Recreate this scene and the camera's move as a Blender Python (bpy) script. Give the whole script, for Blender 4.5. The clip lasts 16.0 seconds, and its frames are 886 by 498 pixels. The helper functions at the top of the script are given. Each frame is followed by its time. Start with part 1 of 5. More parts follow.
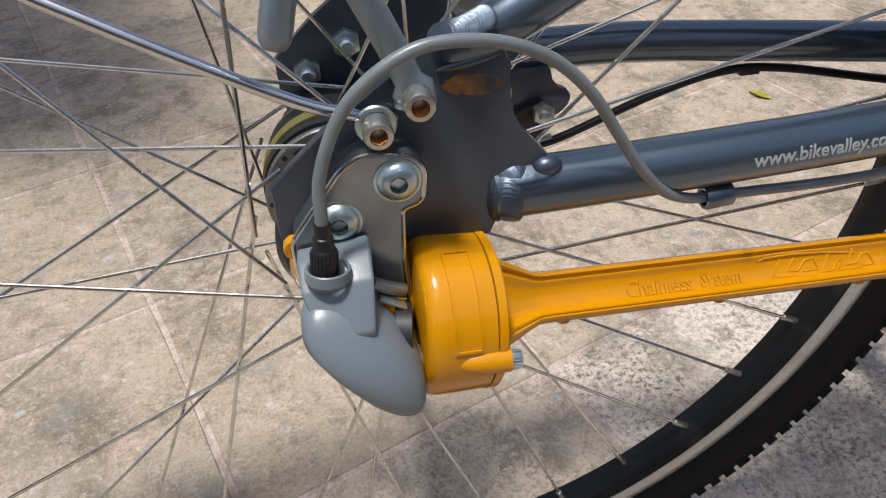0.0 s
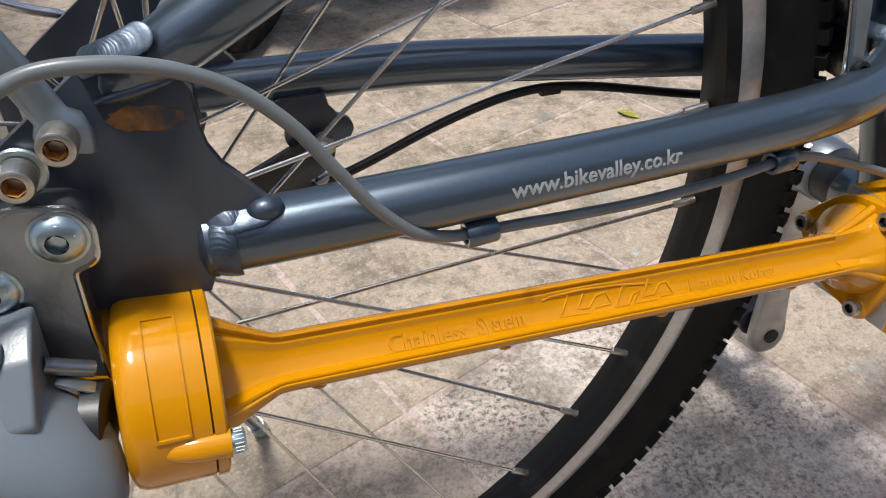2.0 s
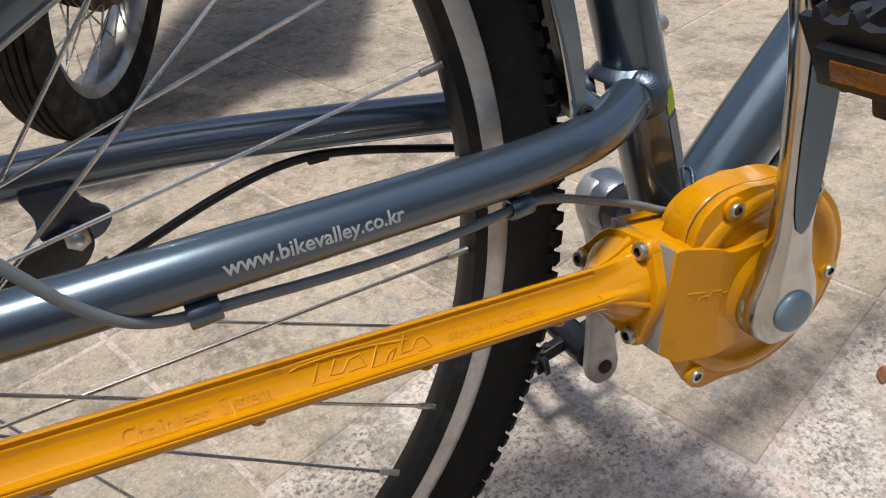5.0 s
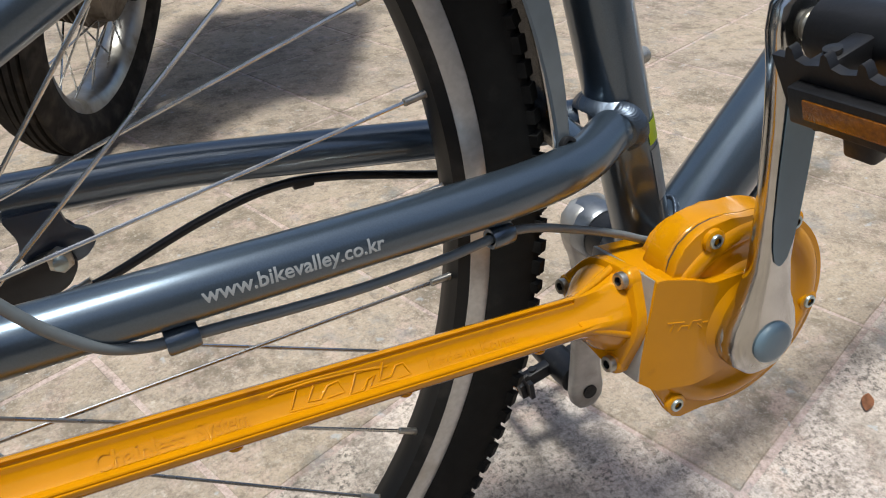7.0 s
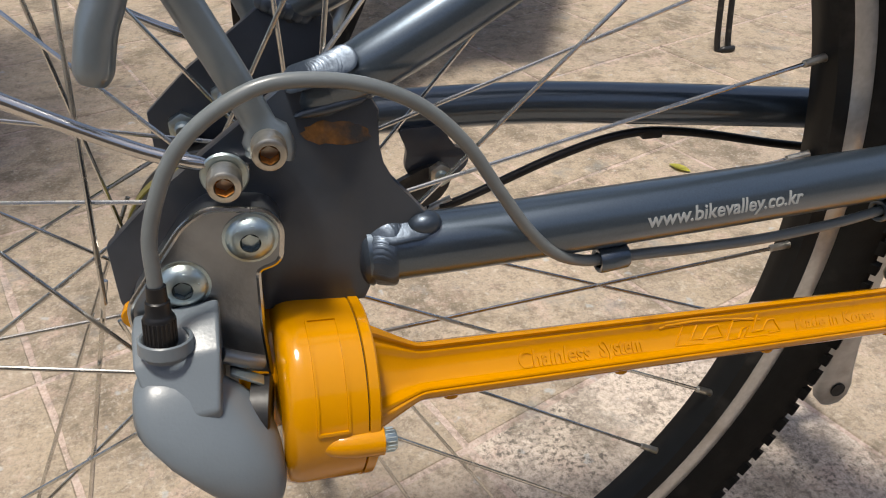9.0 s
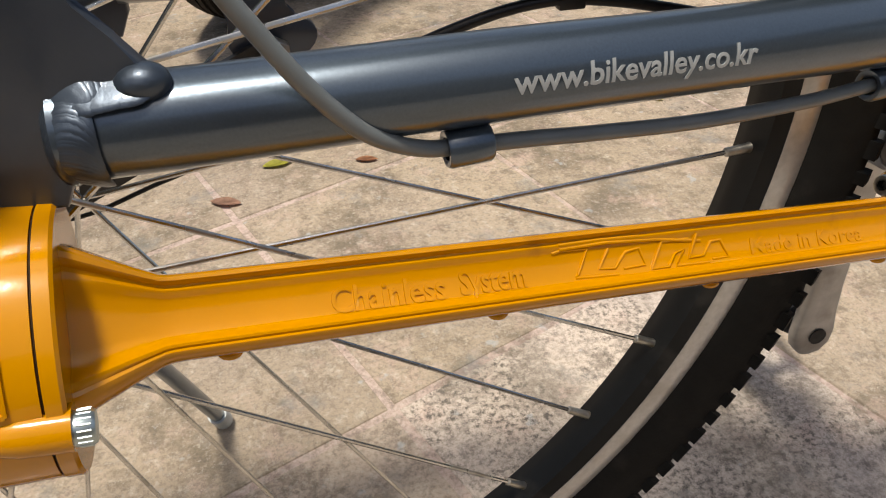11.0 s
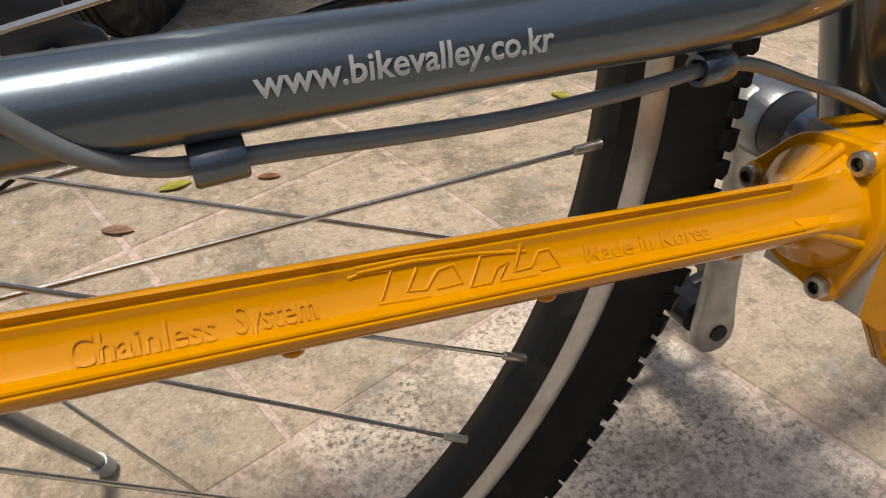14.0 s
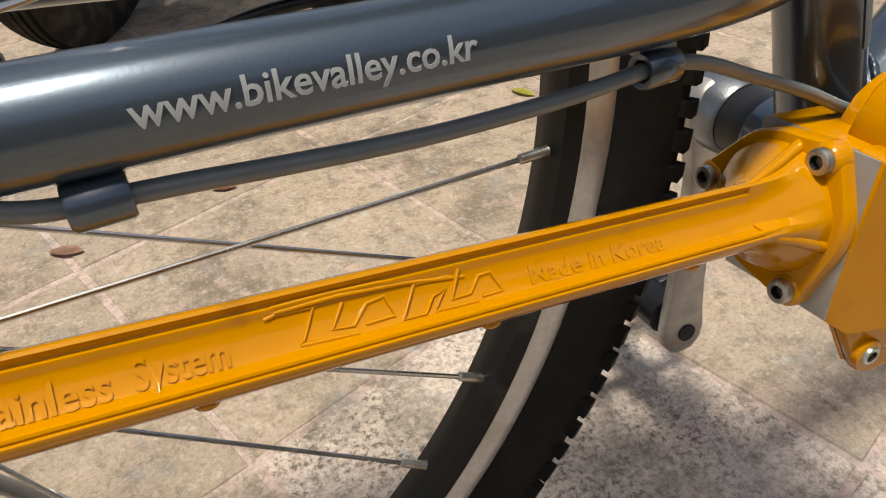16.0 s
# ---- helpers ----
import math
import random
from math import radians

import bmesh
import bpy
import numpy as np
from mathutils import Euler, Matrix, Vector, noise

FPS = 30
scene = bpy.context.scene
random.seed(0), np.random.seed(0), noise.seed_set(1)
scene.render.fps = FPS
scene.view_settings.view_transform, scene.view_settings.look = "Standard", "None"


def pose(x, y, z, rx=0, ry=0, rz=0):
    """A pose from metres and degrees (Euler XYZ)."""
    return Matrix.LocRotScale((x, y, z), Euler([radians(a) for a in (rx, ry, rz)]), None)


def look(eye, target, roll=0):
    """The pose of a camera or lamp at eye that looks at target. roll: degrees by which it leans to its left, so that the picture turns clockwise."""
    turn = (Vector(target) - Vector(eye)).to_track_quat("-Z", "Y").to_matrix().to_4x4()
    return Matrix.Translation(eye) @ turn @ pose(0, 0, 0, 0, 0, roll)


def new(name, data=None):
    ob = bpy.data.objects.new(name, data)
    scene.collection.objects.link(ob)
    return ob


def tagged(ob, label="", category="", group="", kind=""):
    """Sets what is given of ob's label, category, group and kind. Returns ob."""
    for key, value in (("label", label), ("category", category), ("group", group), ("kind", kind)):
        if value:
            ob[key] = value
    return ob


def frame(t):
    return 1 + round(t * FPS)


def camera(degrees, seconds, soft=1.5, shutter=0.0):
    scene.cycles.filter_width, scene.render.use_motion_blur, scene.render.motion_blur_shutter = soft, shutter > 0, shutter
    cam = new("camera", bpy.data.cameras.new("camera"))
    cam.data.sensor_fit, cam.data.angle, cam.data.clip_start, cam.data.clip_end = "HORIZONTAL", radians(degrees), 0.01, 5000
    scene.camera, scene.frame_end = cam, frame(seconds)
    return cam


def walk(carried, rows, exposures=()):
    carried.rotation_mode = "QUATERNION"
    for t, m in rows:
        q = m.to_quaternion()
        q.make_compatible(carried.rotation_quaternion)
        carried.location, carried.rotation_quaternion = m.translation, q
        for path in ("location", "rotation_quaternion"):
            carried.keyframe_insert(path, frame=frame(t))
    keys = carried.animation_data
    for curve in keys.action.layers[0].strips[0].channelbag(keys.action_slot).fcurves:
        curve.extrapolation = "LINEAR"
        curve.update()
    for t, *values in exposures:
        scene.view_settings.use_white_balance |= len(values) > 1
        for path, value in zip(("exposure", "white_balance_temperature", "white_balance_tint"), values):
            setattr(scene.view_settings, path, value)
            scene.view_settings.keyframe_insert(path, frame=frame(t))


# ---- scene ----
cam = camera(60.92, 16.0, soft=1.1)
LEAN = -5.669   # the bicycle leans on its stand
PATH = [
    (0.0, 0.0050, -0.2640, 0.5628, 49.015, 2.239, -10.119),
    (0.5, 0.0189, -0.2638, 0.5630, 49.362, 2.285, -10.980),
    (1.0, 0.0240, -0.2584, 0.5551, 49.743, 1.950, -12.191),
    (1.5, 0.0440, -0.2567, 0.5489, 50.169, 1.447, -13.811),
    (2.0, 0.0824, -0.2423, 0.5392, 50.953, 1.127, -16.557),
    (2.5, 0.1110, -0.2344, 0.5317, 51.851, 1.214, -20.312),
    (3.0, 0.1457, -0.2369, 0.5260, 52.439, 1.537, -23.043),
    (3.5, 0.1636, -0.2371, 0.5178, 52.956, 1.963, -24.659),
    (4.0, 0.1514, -0.2481, 0.5357, 53.767, 2.558, -25.416),
    (6.5, 0.1551, -0.2741, 0.5455, 55.622, 2.265, -25.361),
    (7.0, 0.1574, -0.2700, 0.5478, 56.139, 1.790, -25.253),
    (7.5, 0.1477, -0.2589, 0.5492, 56.608, 0.997, -23.539),
    (8.0, 0.1028, -0.2619, 0.5515, 56.184, 0.403, -19.689),
    (8.5, 0.0622, -0.2582, 0.5527, 55.659, -0.063, -15.949),
    (9.0, 0.0336, -0.2497, 0.5413, 54.626, -0.435, -13.597),
    (9.5, 0.0467, -0.2586, 0.5226, 53.133, -0.326, -12.945),
    (10.0, 0.0837, -0.2390, 0.5043, 52.013, -0.158, -13.847),
    (12.5, 0.1161, -0.1724, 0.4401, 50.902, -0.405, -15.288),
    (13.0, 0.1292, -0.1723, 0.4393, 51.151, -0.533, -16.377),
    (13.5, 0.1541, -0.1733, 0.4434, 51.576, -0.320, -18.218),
    (14.0, 0.1550, -0.1854, 0.4554, 51.811, 0.392, -19.736),
    (14.5, 0.1502, -0.1964, 0.4644, 52.067, 1.209, -20.438),
    (15.0, 0.1575, -0.1965, 0.4655, 52.136, 1.429, -20.926),
    (15.5, 0.1656, -0.1804, 0.4531, 51.804, 1.322, -21.792),
    (16.0, 0.1727, -0.1715, 0.4502, 51.536, 1.298, -22.854),
]
walk(cam, [(t, pose(x, y, z, rx, ry, rz)) for t, x, y, z, rx, ry, rz in PATH],
     exposures=((0.0, 0.42, 6150, 9), (1.5, 0.48, 6150, 9), (3.5, 0.41, 6150, 8), (7.0, 0.40, 6100, 6), (9.0, 0.38, 6700, 9), (10.0, 0.42, 6950, 9), (12.5, 0.29, 7000, 9), (16.0, 0.36, 7050, 9)))

# ---- light ----
SUN_TO = Vector((-0.16, -0.07, 1.0)).normalized()
world = bpy.data.worlds.new("daylight")
scene.world = world
world.use_nodes = True
wn = world.node_tree
sky = wn.nodes.new("ShaderNodeTexSky")
sky.sky_type, sky.sun_disc = "NISHITA", False
sky.dust_density, sky.ozone_density = 4.0, 0.4
sky.sun_elevation = math.asin(SUN_TO.z)
sky.sun_rotation = math.atan2(SUN_TO.x, SUN_TO.y)
wn.links.new(sky.outputs[0], wn.nodes["Background"].inputs[0])
wn.nodes["Background"].inputs[1].default_value = 0.10
sun = new("sun", bpy.data.lights.new("sun", "SUN"))
sun.data.energy, sun.data.angle, sun.data.color = 3.2, radians(8.0), (1.0, 0.955, 0.88)
sun.matrix_world = look(SUN_TO * 8, (0, 0, 0))


# ---- materials ----
def material(name, base, rough=0.5, metal=0.0, coat=0.0, var=0.0, scale=60.0, bump=0.0, bump_scale=300.0, second=None, mask_scale=25.0,
             mask_lo=0.5, mask_hi=0.7, rough2=None, spec=0.5, detail=4.0, stretch=None):
    """A procedural surface: base colour with fine variation, an optional second colour in patches, and fine relief."""
    m = bpy.data.materials.new(name)
    m.use_nodes = True
    t = m.node_tree
    b = t.nodes["Principled BSDF"]
    b.inputs["Metallic"].default_value, b.inputs["Roughness"].default_value = metal, rough
    b.inputs["Coat Weight"].default_value, b.inputs["Coat Roughness"].default_value = coat, 0.06
    b.inputs["Specular IOR Level"].default_value = spec
    co = t.nodes.new("ShaderNodeTexCoord").outputs["Object"]
    if stretch:
        mp = t.nodes.new("ShaderNodeMapping")
        mp.inputs["Scale"].default_value = stretch
        t.links.new(co, mp.inputs[0])
        co = mp.outputs[0]

    def noise_at(s, d=detail):
        n = t.nodes.new("ShaderNodeTexNoise")
        n.inputs["Scale"].default_value, n.inputs["Detail"].default_value = s, d
        t.links.new(co, n.inputs["Vector"])
        return n.outputs["Fac"]

    def ramp(fac, lo, hi, c0, c1):
        r = t.nodes.new("ShaderNodeValToRGB")
        r.color_ramp.elements[0].position, r.color_ramp.elements[1].position = lo, hi
        r.color_ramp.elements[0].color, r.color_ramp.elements[1].color = (*c0, 1), (*c1, 1)
        t.links.new(fac, r.inputs[0])
        return r.outputs[0]

    dark, light = [c * (1 - var) for c in base], [min(1, c * (1 + var)) for c in base]
    col = ramp(noise_at(scale), 0.3, 0.7, dark, light)
    if second:
        mask = ramp(noise_at(mask_scale, 6.0), mask_lo, mask_hi, (0, 0, 0), (1, 1, 1))
        mix = t.nodes.new("ShaderNodeMix")
        mix.data_type = "RGBA"
        t.links.new(mask, mix.inputs["Factor"])
        t.links.new(col, mix.inputs["A"])
        mix.inputs["B"].default_value = (*second, 1)
        col = mix.outputs["Result"]
        if rough2 is not None:
            mr = t.nodes.new("ShaderNodeMapRange")
            mr.inputs["To Min"].default_value, mr.inputs["To Max"].default_value = rough, rough2
            t.links.new(mask, mr.inputs["Value"])
            t.links.new(mr.outputs[0], b.inputs["Roughness"])
    t.links.new(col, b.inputs["Base Color"])
    if bump:
        bp = t.nodes.new("ShaderNodeBump")
        bp.inputs["Strength"].default_value, bp.inputs["Distance"].default_value = bump, 0.0006
        t.links.new(noise_at(bump_scale), bp.inputs["Height"])
        t.links.new(bp.outputs[0], b.inputs["Normal"])
    return m


FRAME_PAINT = material("slate_metallic_paint", (0.078, 0.106, 0.140), 0.30, 0.70, 0.80, 0.08, 1400, 0.05, 900, second=(0.16, 0.165, 0.17), mask_scale=140, mask_lo=0.74, mask_hi=0.79, rough2=0.55)
PLATE_PAINT = material("dark_slate_plate_paint", (0.062, 0.076, 0.102), 0.36, 0.6, 0.20, 0.12, 60, 0.10, 500, second=(0.085, 0.09, 0.10), mask_scale=45, mask_lo=0.58, mask_hi=0.85, rough2=0.55)
WELD_PAINT = material("painted_weld", (0.066, 0.086, 0.116), 0.40, 0.7, 0.22, 0.12, 120, 0.2, 500)
YELLOW = material("orange_yellow_enamel", (0.52, 0.218, 0.0), 0.13, 0.0, 0.0, 0.05, 35, 0.09, 260, second=(0.30, 0.115, 0.008), mask_scale=55, mask_lo=0.64, mask_hi=0.84, rough2=0.26, spec=0.42)
SEAM = material("dirty_seam", (0.05, 0.03, 0.015), 0.8, var=0.4, scale=200)
GREY_PLASTIC = material("grey_moulded_plastic", (0.135, 0.160, 0.184), 0.32, 0.0, 0.0, 0.06, 40, 0.10, 900, second=(0.10, 0.12, 0.14), mask_scale=60, mask_lo=0.68, mask_hi=0.8, rough2=0.5)
ALU_PLATE = material("brushed_aluminium_plate", (0.25, 0.268, 0.29), 0.29, 0.85, 0.0, 0.12, 80, 0.25, 400, second=(0.15, 0.155, 0.165), mask_scale=35, mask_lo=0.5, mask_hi=0.8, rough2=0.5)
POLISHED = material("polished_aluminium", (0.50, 0.50, 0.49), 0.16, 1.0, 0.0, 0.10, 60, 0.08, 300, second=(0.40, 0.39, 0.36), mask_scale=40, mask_lo=0.55, mask_hi=0.8, rough2=0.4)
CAST_ALU = material("worn_cast_aluminium", (0.42, 0.41, 0.39), 0.45, 0.7, 0.0, 0.15, 70, 0.2, 250, second=(0.33, 0.31, 0.28), mask_scale=45, mask_lo=0.55, mask_hi=0.75, rough2=0.6)
HUB_GREY = material("dull_grey_hub_metal", (0.20, 0.20, 0.20), 0.42, 0.8, 0.0, 0.15, 90, 0.1, 300, second=(0.10, 0.10, 0.095), mask_scale=60, mask_lo=0.5, mask_hi=0.75, rough2=0.6)
CHROME = material("chrome", (0.58, 0.58, 0.58), 0.16, 1.0, 0.0, 0.06, 90)
ZINC = material("zinc_plated_steel", (0.44, 0.53, 0.56), 0.32, 0.9, 0.0, 0.15, 150, 0.1, 600, second=(0.40, 0.38, 0.28), mask_scale=90, mask_lo=0.5, mask_hi=0.7)
STEEL = material("dull_steel_bolt", (0.50, 0.48, 0.43), 0.38, 0.95, 0.0, 0.2, 200, 0.2, 700, second=(0.28, 0.19, 0.09), mask_scale=160, mask_lo=0.55, mask_hi=0.75, rough2=0.65)
RUST = material("orange_rust", (0.42, 0.17, 0.03), 0.8, 0.1, 0.0, 0.45, 400, 0.5, 900)
# near-black colour for the shade inside holes, slots and bolt sockets
HOLE_SHADE = material("hole_and_socket_shade", (0.03, 0.03, 0.03), 0.6, 0.6, var=0.3, scale=300)
# a darkened zinc, with the shade inside the dome bolts' sockets in its colour
SOCKET_SHADE = material("shaded_zinc_socket", (0.10, 0.13, 0.15), 0.4, 0.8, var=0.3, scale=300)
SPOKE_STEEL = material("stainless_spoke", (0.64, 0.64, 0.62), 0.22, 1.0, 0.0, 0.15, 120, second=(0.33, 0.31, 0.27), mask_scale=60, mask_lo=0.5, mask_hi=0.75, rough2=0.42)
RUBBER = material("black_tyre_rubber", (0.007, 0.007, 0.0065), 0.80, 0.0, 0.0, 0.25, 120, 0.4, 500, second=(0.028, 0.025, 0.022), mask_scale=50, mask_lo=0.58, mask_hi=0.85, spec=0.22)
RIM_BLACK = material("black_anodised_rim", (0.009, 0.010, 0.011), 0.42, 0.2, 0.0, 0.15, 80, 0.05, 400, second=(0.05, 0.048, 0.045), mask_scale=40, mask_lo=0.60, mask_hi=0.85, rough2=0.6, spec=0.3)
RIM_BAND = material("bare_brake_track", (0.47, 0.47, 0.465), 0.33, 0.60, 0.0, 0.10, 300, 0.1, 500, second=(0.38, 0.37, 0.35), mask_scale=60, mask_lo=0.5, mask_hi=0.7, rough2=0.32)
CABLE_GREY = material("grey_cable_housing", (0.138, 0.156, 0.164), 0.34, 0.0, 0.1, 0.08, 100, 0.1, 400)
BLACK_PLASTIC = material("black_plastic", (0.008, 0.008, 0.009), 0.38, 0.0, 0.0, 0.2, 80, 0.2, 400, second=(0.026, 0.026, 0.026), mask_scale=60, mask_lo=0.58, mask_hi=0.8, rough2=0.6, spec=0.4)
BLACK_STEEL = material("black_painted_steel", (0.020, 0.020, 0.021), 0.40, 0.3, 0.0, 0.2, 100, 0.1, 400, second=(0.07, 0.06, 0.05), mask_scale=70, mask_lo=0.6, mask_hi=0.75, rough2=0.6)
AMBER = material("amber_reflector", (0.22, 0.070, 0.002), 0.20, 0.0, 0.3, 0.35, 500, 0.6, 900)
DECAL_WHITE = material("silver_white_lettering", (0.36, 0.385, 0.40), 0.45, 0.2, var=0.06, scale=200)
SILVER_PAINT = material("silver_grey_painted_tube", (0.175, 0.21, 0.24), 0.29, 0.5, 0.3, 0.08, 80, 0.05, 500, second=(0.16, 0.165, 0.17), mask_scale=60, mask_lo=0.6, mask_hi=0.8, rough2=0.5)
INLAY_BLUE = material("blue_grey_inlay_paint", (0.100, 0.160, 0.205), 0.32, var=0.06, scale=60, bump=0.05)
CAP_BLUE = material("blue_grey_cap_plastic", (0.15, 0.22, 0.27), 0.35, var=0.06, scale=60, bump=0.05)
CHIP = material("scraped_paint", (0.20, 0.095, 0.025), 0.6, 0.2, 0.0, 0.5, 300, 0.4, 700, second=(0.040, 0.045, 0.055), mask_scale=110, mask_lo=0.40, mask_hi=0.62)
SCUFF = material("scuffed_paint", (0.30, 0.32, 0.33), 0.5, 0.3, var=0.2, scale=400)
DUSTY_RUBBER = material("dusty_tyre_rubber", (0.020, 0.017, 0.014), 0.85, 0.0, 0.0, 0.3, 60, 0.4, 300, second=(0.075, 0.062, 0.048), mask_scale=25, mask_lo=0.48, mask_hi=0.75, spec=0.2)
DIRTY_ALU = material("dirty_brown_aluminium", (0.20, 0.17, 0.135), 0.55, 0.6, 0.0, 0.3, 40, 0.3, 200, second=(0.07, 0.055, 0.04), mask_scale=25, mask_lo=0.45, mask_hi=0.65, rough2=0.8)
DUSTY_CHROME = material("dusty_chrome_rim", (0.42, 0.41, 0.39), 0.30, 0.9, 0.0, 0.2, 40, 0.2, 200, second=(0.22, 0.19, 0.15), mask_scale=20, mask_lo=0.45, mask_hi=0.7, rough2=0.7)
DARK_GLOSS = material("dark_glossy_mudguard_metal", (0.022, 0.023, 0.025), 0.22, 0.6, 0.2, 0.2, 60, 0.1, 300, second=(0.06, 0.058, 0.055), mask_scale=40, mask_lo=0.6, mask_hi=0.8, rough2=0.5)
FOOT_GREY = material("pale_grey_plastic", (0.42, 0.46, 0.48), 0.4, var=0.12, scale=80)
OLIVE = material("olive_lacquer", (0.16, 0.14, 0.03), 0.4, var=0.2, scale=80)
LIME = material("lime_sticker", (0.55, 0.66, 0.02), 0.4, var=0.05)
GREEN_LEAF = material("yellow_green_leaf", (0.42, 0.40, 0.06), 0.55, var=0.3, scale=120)
BROWN_LEAF = material("dry_brown_leaf", (0.30, 0.13, 0.06), 0.7, var=0.35, scale=120)
PALE_LEAF = material("faded_leaf", (0.34, 0.20, 0.14), 0.8, var=0.35, scale=120)
FOLIAGE = material("tree_foliage", (0.06, 0.10, 0.03), 0.6, var=0.4, scale=5)
BARK = material("grey_bark", (0.14, 0.11, 0.085), 0.85, var=0.4, scale=15)


def tile_material(name, base, stain, speck, amount, speck_scale=85.0):
    """Worn cement tile: broad discolouring, pink and pale patches, fine sand grain, and dark lichen specks by amount."""
    m = bpy.data.materials.new(name)
    m.use_nodes = True
    t = m.node_tree
    b = t.nodes["Principled BSDF"]
    b.inputs["Roughness"].default_value = 0.82
    b.inputs["Specular IOR Level"].default_value = 0.3
    geo = t.nodes.new("ShaderNodeNewGeometry").outputs["Position"]
    info = t.nodes.new("ShaderNodeObjectInfo")

    def noise_at(s, d=5.0, r=0.55):
        n = t.nodes.new("ShaderNodeTexNoise")
        n.inputs["Scale"].default_value, n.inputs["Detail"].default_value, n.inputs["Roughness"].default_value = s, d, r
        t.links.new(geo, n.inputs["Vector"])
        return n.outputs["Fac"]

    def step(fac, lo, hi):
        r = t.nodes.new("ShaderNodeMapRange")
        r.inputs["From Min"].default_value, r.inputs["From Max"].default_value = lo, hi
        t.links.new(fac, r.inputs["Value"])
        return r.outputs[0]

    def times(a, k):
        n = t.nodes.new("ShaderNodeMath")
        n.operation = "MULTIPLY"
        t.links.new(a, n.inputs[0])
        if isinstance(k, float):
            n.inputs[1].default_value = k
        else:
            t.links.new(k, n.inputs[1])
        return n.outputs[0]

    def blend(fac, a, c):
        x = t.nodes.new("ShaderNodeMix")
        x.data_type = "RGBA"
        t.links.new(fac, x.inputs["Factor"])
        if isinstance(a, tuple):
            x.inputs["A"].default_value = (*a, 1)
        else:
            t.links.new(a, x.inputs["A"])
        x.inputs["B"].default_value = (*c, 1)
        return x.outputs["Result"]

    col = blend(times(info.outputs["Random"], 0.40), base, tuple(c * 0.74 for c in base))
    col = blend(times(step(noise_at(4.0, 7.0, 0.66), 0.42, 0.66), 0.80), col, stain)
    col = blend(times(step(noise_at(2.7, 4.0, 0.60), 0.44, 0.60), 0.50), col, tuple(c * k for c, k in zip(stain, (0.98, 1.0, 1.16))))
    col = blend(times(step(noise_at(8.0, 7.0, 0.72), 0.50, 0.62), 0.85), col, tuple(c * 0.50 for c in stain))
    col = blend(times(step(noise_at(19.0, 7.0, 0.70), 0.53, 0.67), 0.66), col, (0.50, 0.37, 0.31))
    col = blend(times(step(noise_at(34.0, 8.0, 0.78), 0.51, 0.62), 0.62), col, (0.13, 0.105, 0.08))
    col = blend(times(step(noise_at(52.0, 6.0, 0.75), 0.56, 0.68), 0.55), col, (0.55, 0.49, 0.41))
    col = blend(times(step(noise_at(95.0, 5.0, 0.70), 0.54, 0.64), 0.46), col, (0.11, 0.09, 0.07))
    col = blend(times(step(noise_at(300.0, 4.0, 0.7), 0.46, 0.66), 0.42), col, (0.12, 0.095, 0.07))
    col = blend(times(step(noise_at(44.0, 3.0, 0.5), 0.67, 0.72), 0.55), col, (0.36, 0.39, 0.40))
    col = blend(times(step(noise_at(39.0, 3.0, 0.5), 0.70, 0.73), 0.35), col, (0.52, 0.38, 0.33))
    col = blend(times(step(noise_at(190.0, 4.0, 0.7), 0.54, 0.66), 0.34), col, (0.60, 0.54, 0.46))
    cover = step(noise_at(9.0, 6.0, 0.66), 0.60 - 0.26 * amount, 0.78 - 0.22 * amount)
    specks = step(noise_at(speck_scale, 6.0, 0.72), 0.525 - 0.045 * amount, 0.625 - 0.01 * amount)
    col = blend(times(times(specks, cover), 0.94), col, speck)
    col = blend(times(step(noise_at(15.0, 5.0, 0.66), 0.57, 0.69), 0.52), col, (0.17, 0.18, 0.18))
    t.links.new(col, b.inputs["Base Color"])
    bp = t.nodes.new("ShaderNodeBump")
    bp.inputs["Strength"].default_value, bp.inputs["Distance"].default_value = 0.6, 0.0016
    t.links.new(noise_at(260.0, 6.0), bp.inputs["Height"])
    t.links.new(bp.outputs[0], b.inputs["Normal"])
    return m


TILE_SMOOTH = tile_material("beige_cement_tile", (0.400, 0.325, 0.240), (0.300, 0.243, 0.177), (0.10, 0.08, 0.06), 0.35, 90.0)
TILE_FAINT = tile_material("faintly_speckled_tile", (0.45, 0.37, 0.29), (0.35, 0.28, 0.22), (0.14, 0.118, 0.095), 0.72, 150.0)
TILE_SPECKLED = tile_material("lichen_speckled_tile", (0.60, 0.512, 0.430), (0.49, 0.416, 0.342), (0.105, 0.092, 0.078), 1.0, 180.0)
MORTAR = tile_material("pinkish_mortar", (0.52, 0.41, 0.35), (0.42, 0.32, 0.27), (0.08, 0.065, 0.055), 0.5, 60.0)
CONCRETE = tile_material("weathered_concrete", (0.33, 0.285, 0.225), (0.25, 0.21, 0.17), (0.09, 0.08, 0.07), 0.5, 40.0)


# ---- mesh helpers ----
def part(name, bm, mat, parent=None, label="", smooth=40.0):
    """Links a bmesh as one mesh object under a thing or a part."""
    bmesh.ops.recalc_face_normals(bm, faces=bm.faces)
    me = bpy.data.meshes.new(name)
    for f in bm.faces:
        f.smooth = True
    bm.to_mesh(me)
    bm.free()
    me.set_sharp_from_angle(angle=radians(smooth))
    me.materials.append(mat)
    ob = new(name, me)
    if parent:
        ob.parent = parent
    return tagged(ob, label)


def shared(name, me, m, parent, label=""):
    """Another object on a mesh that exists."""
    ob = new(name, me)
    ob.parent = parent
    ob.matrix_basis = m
    return tagged(ob, label)


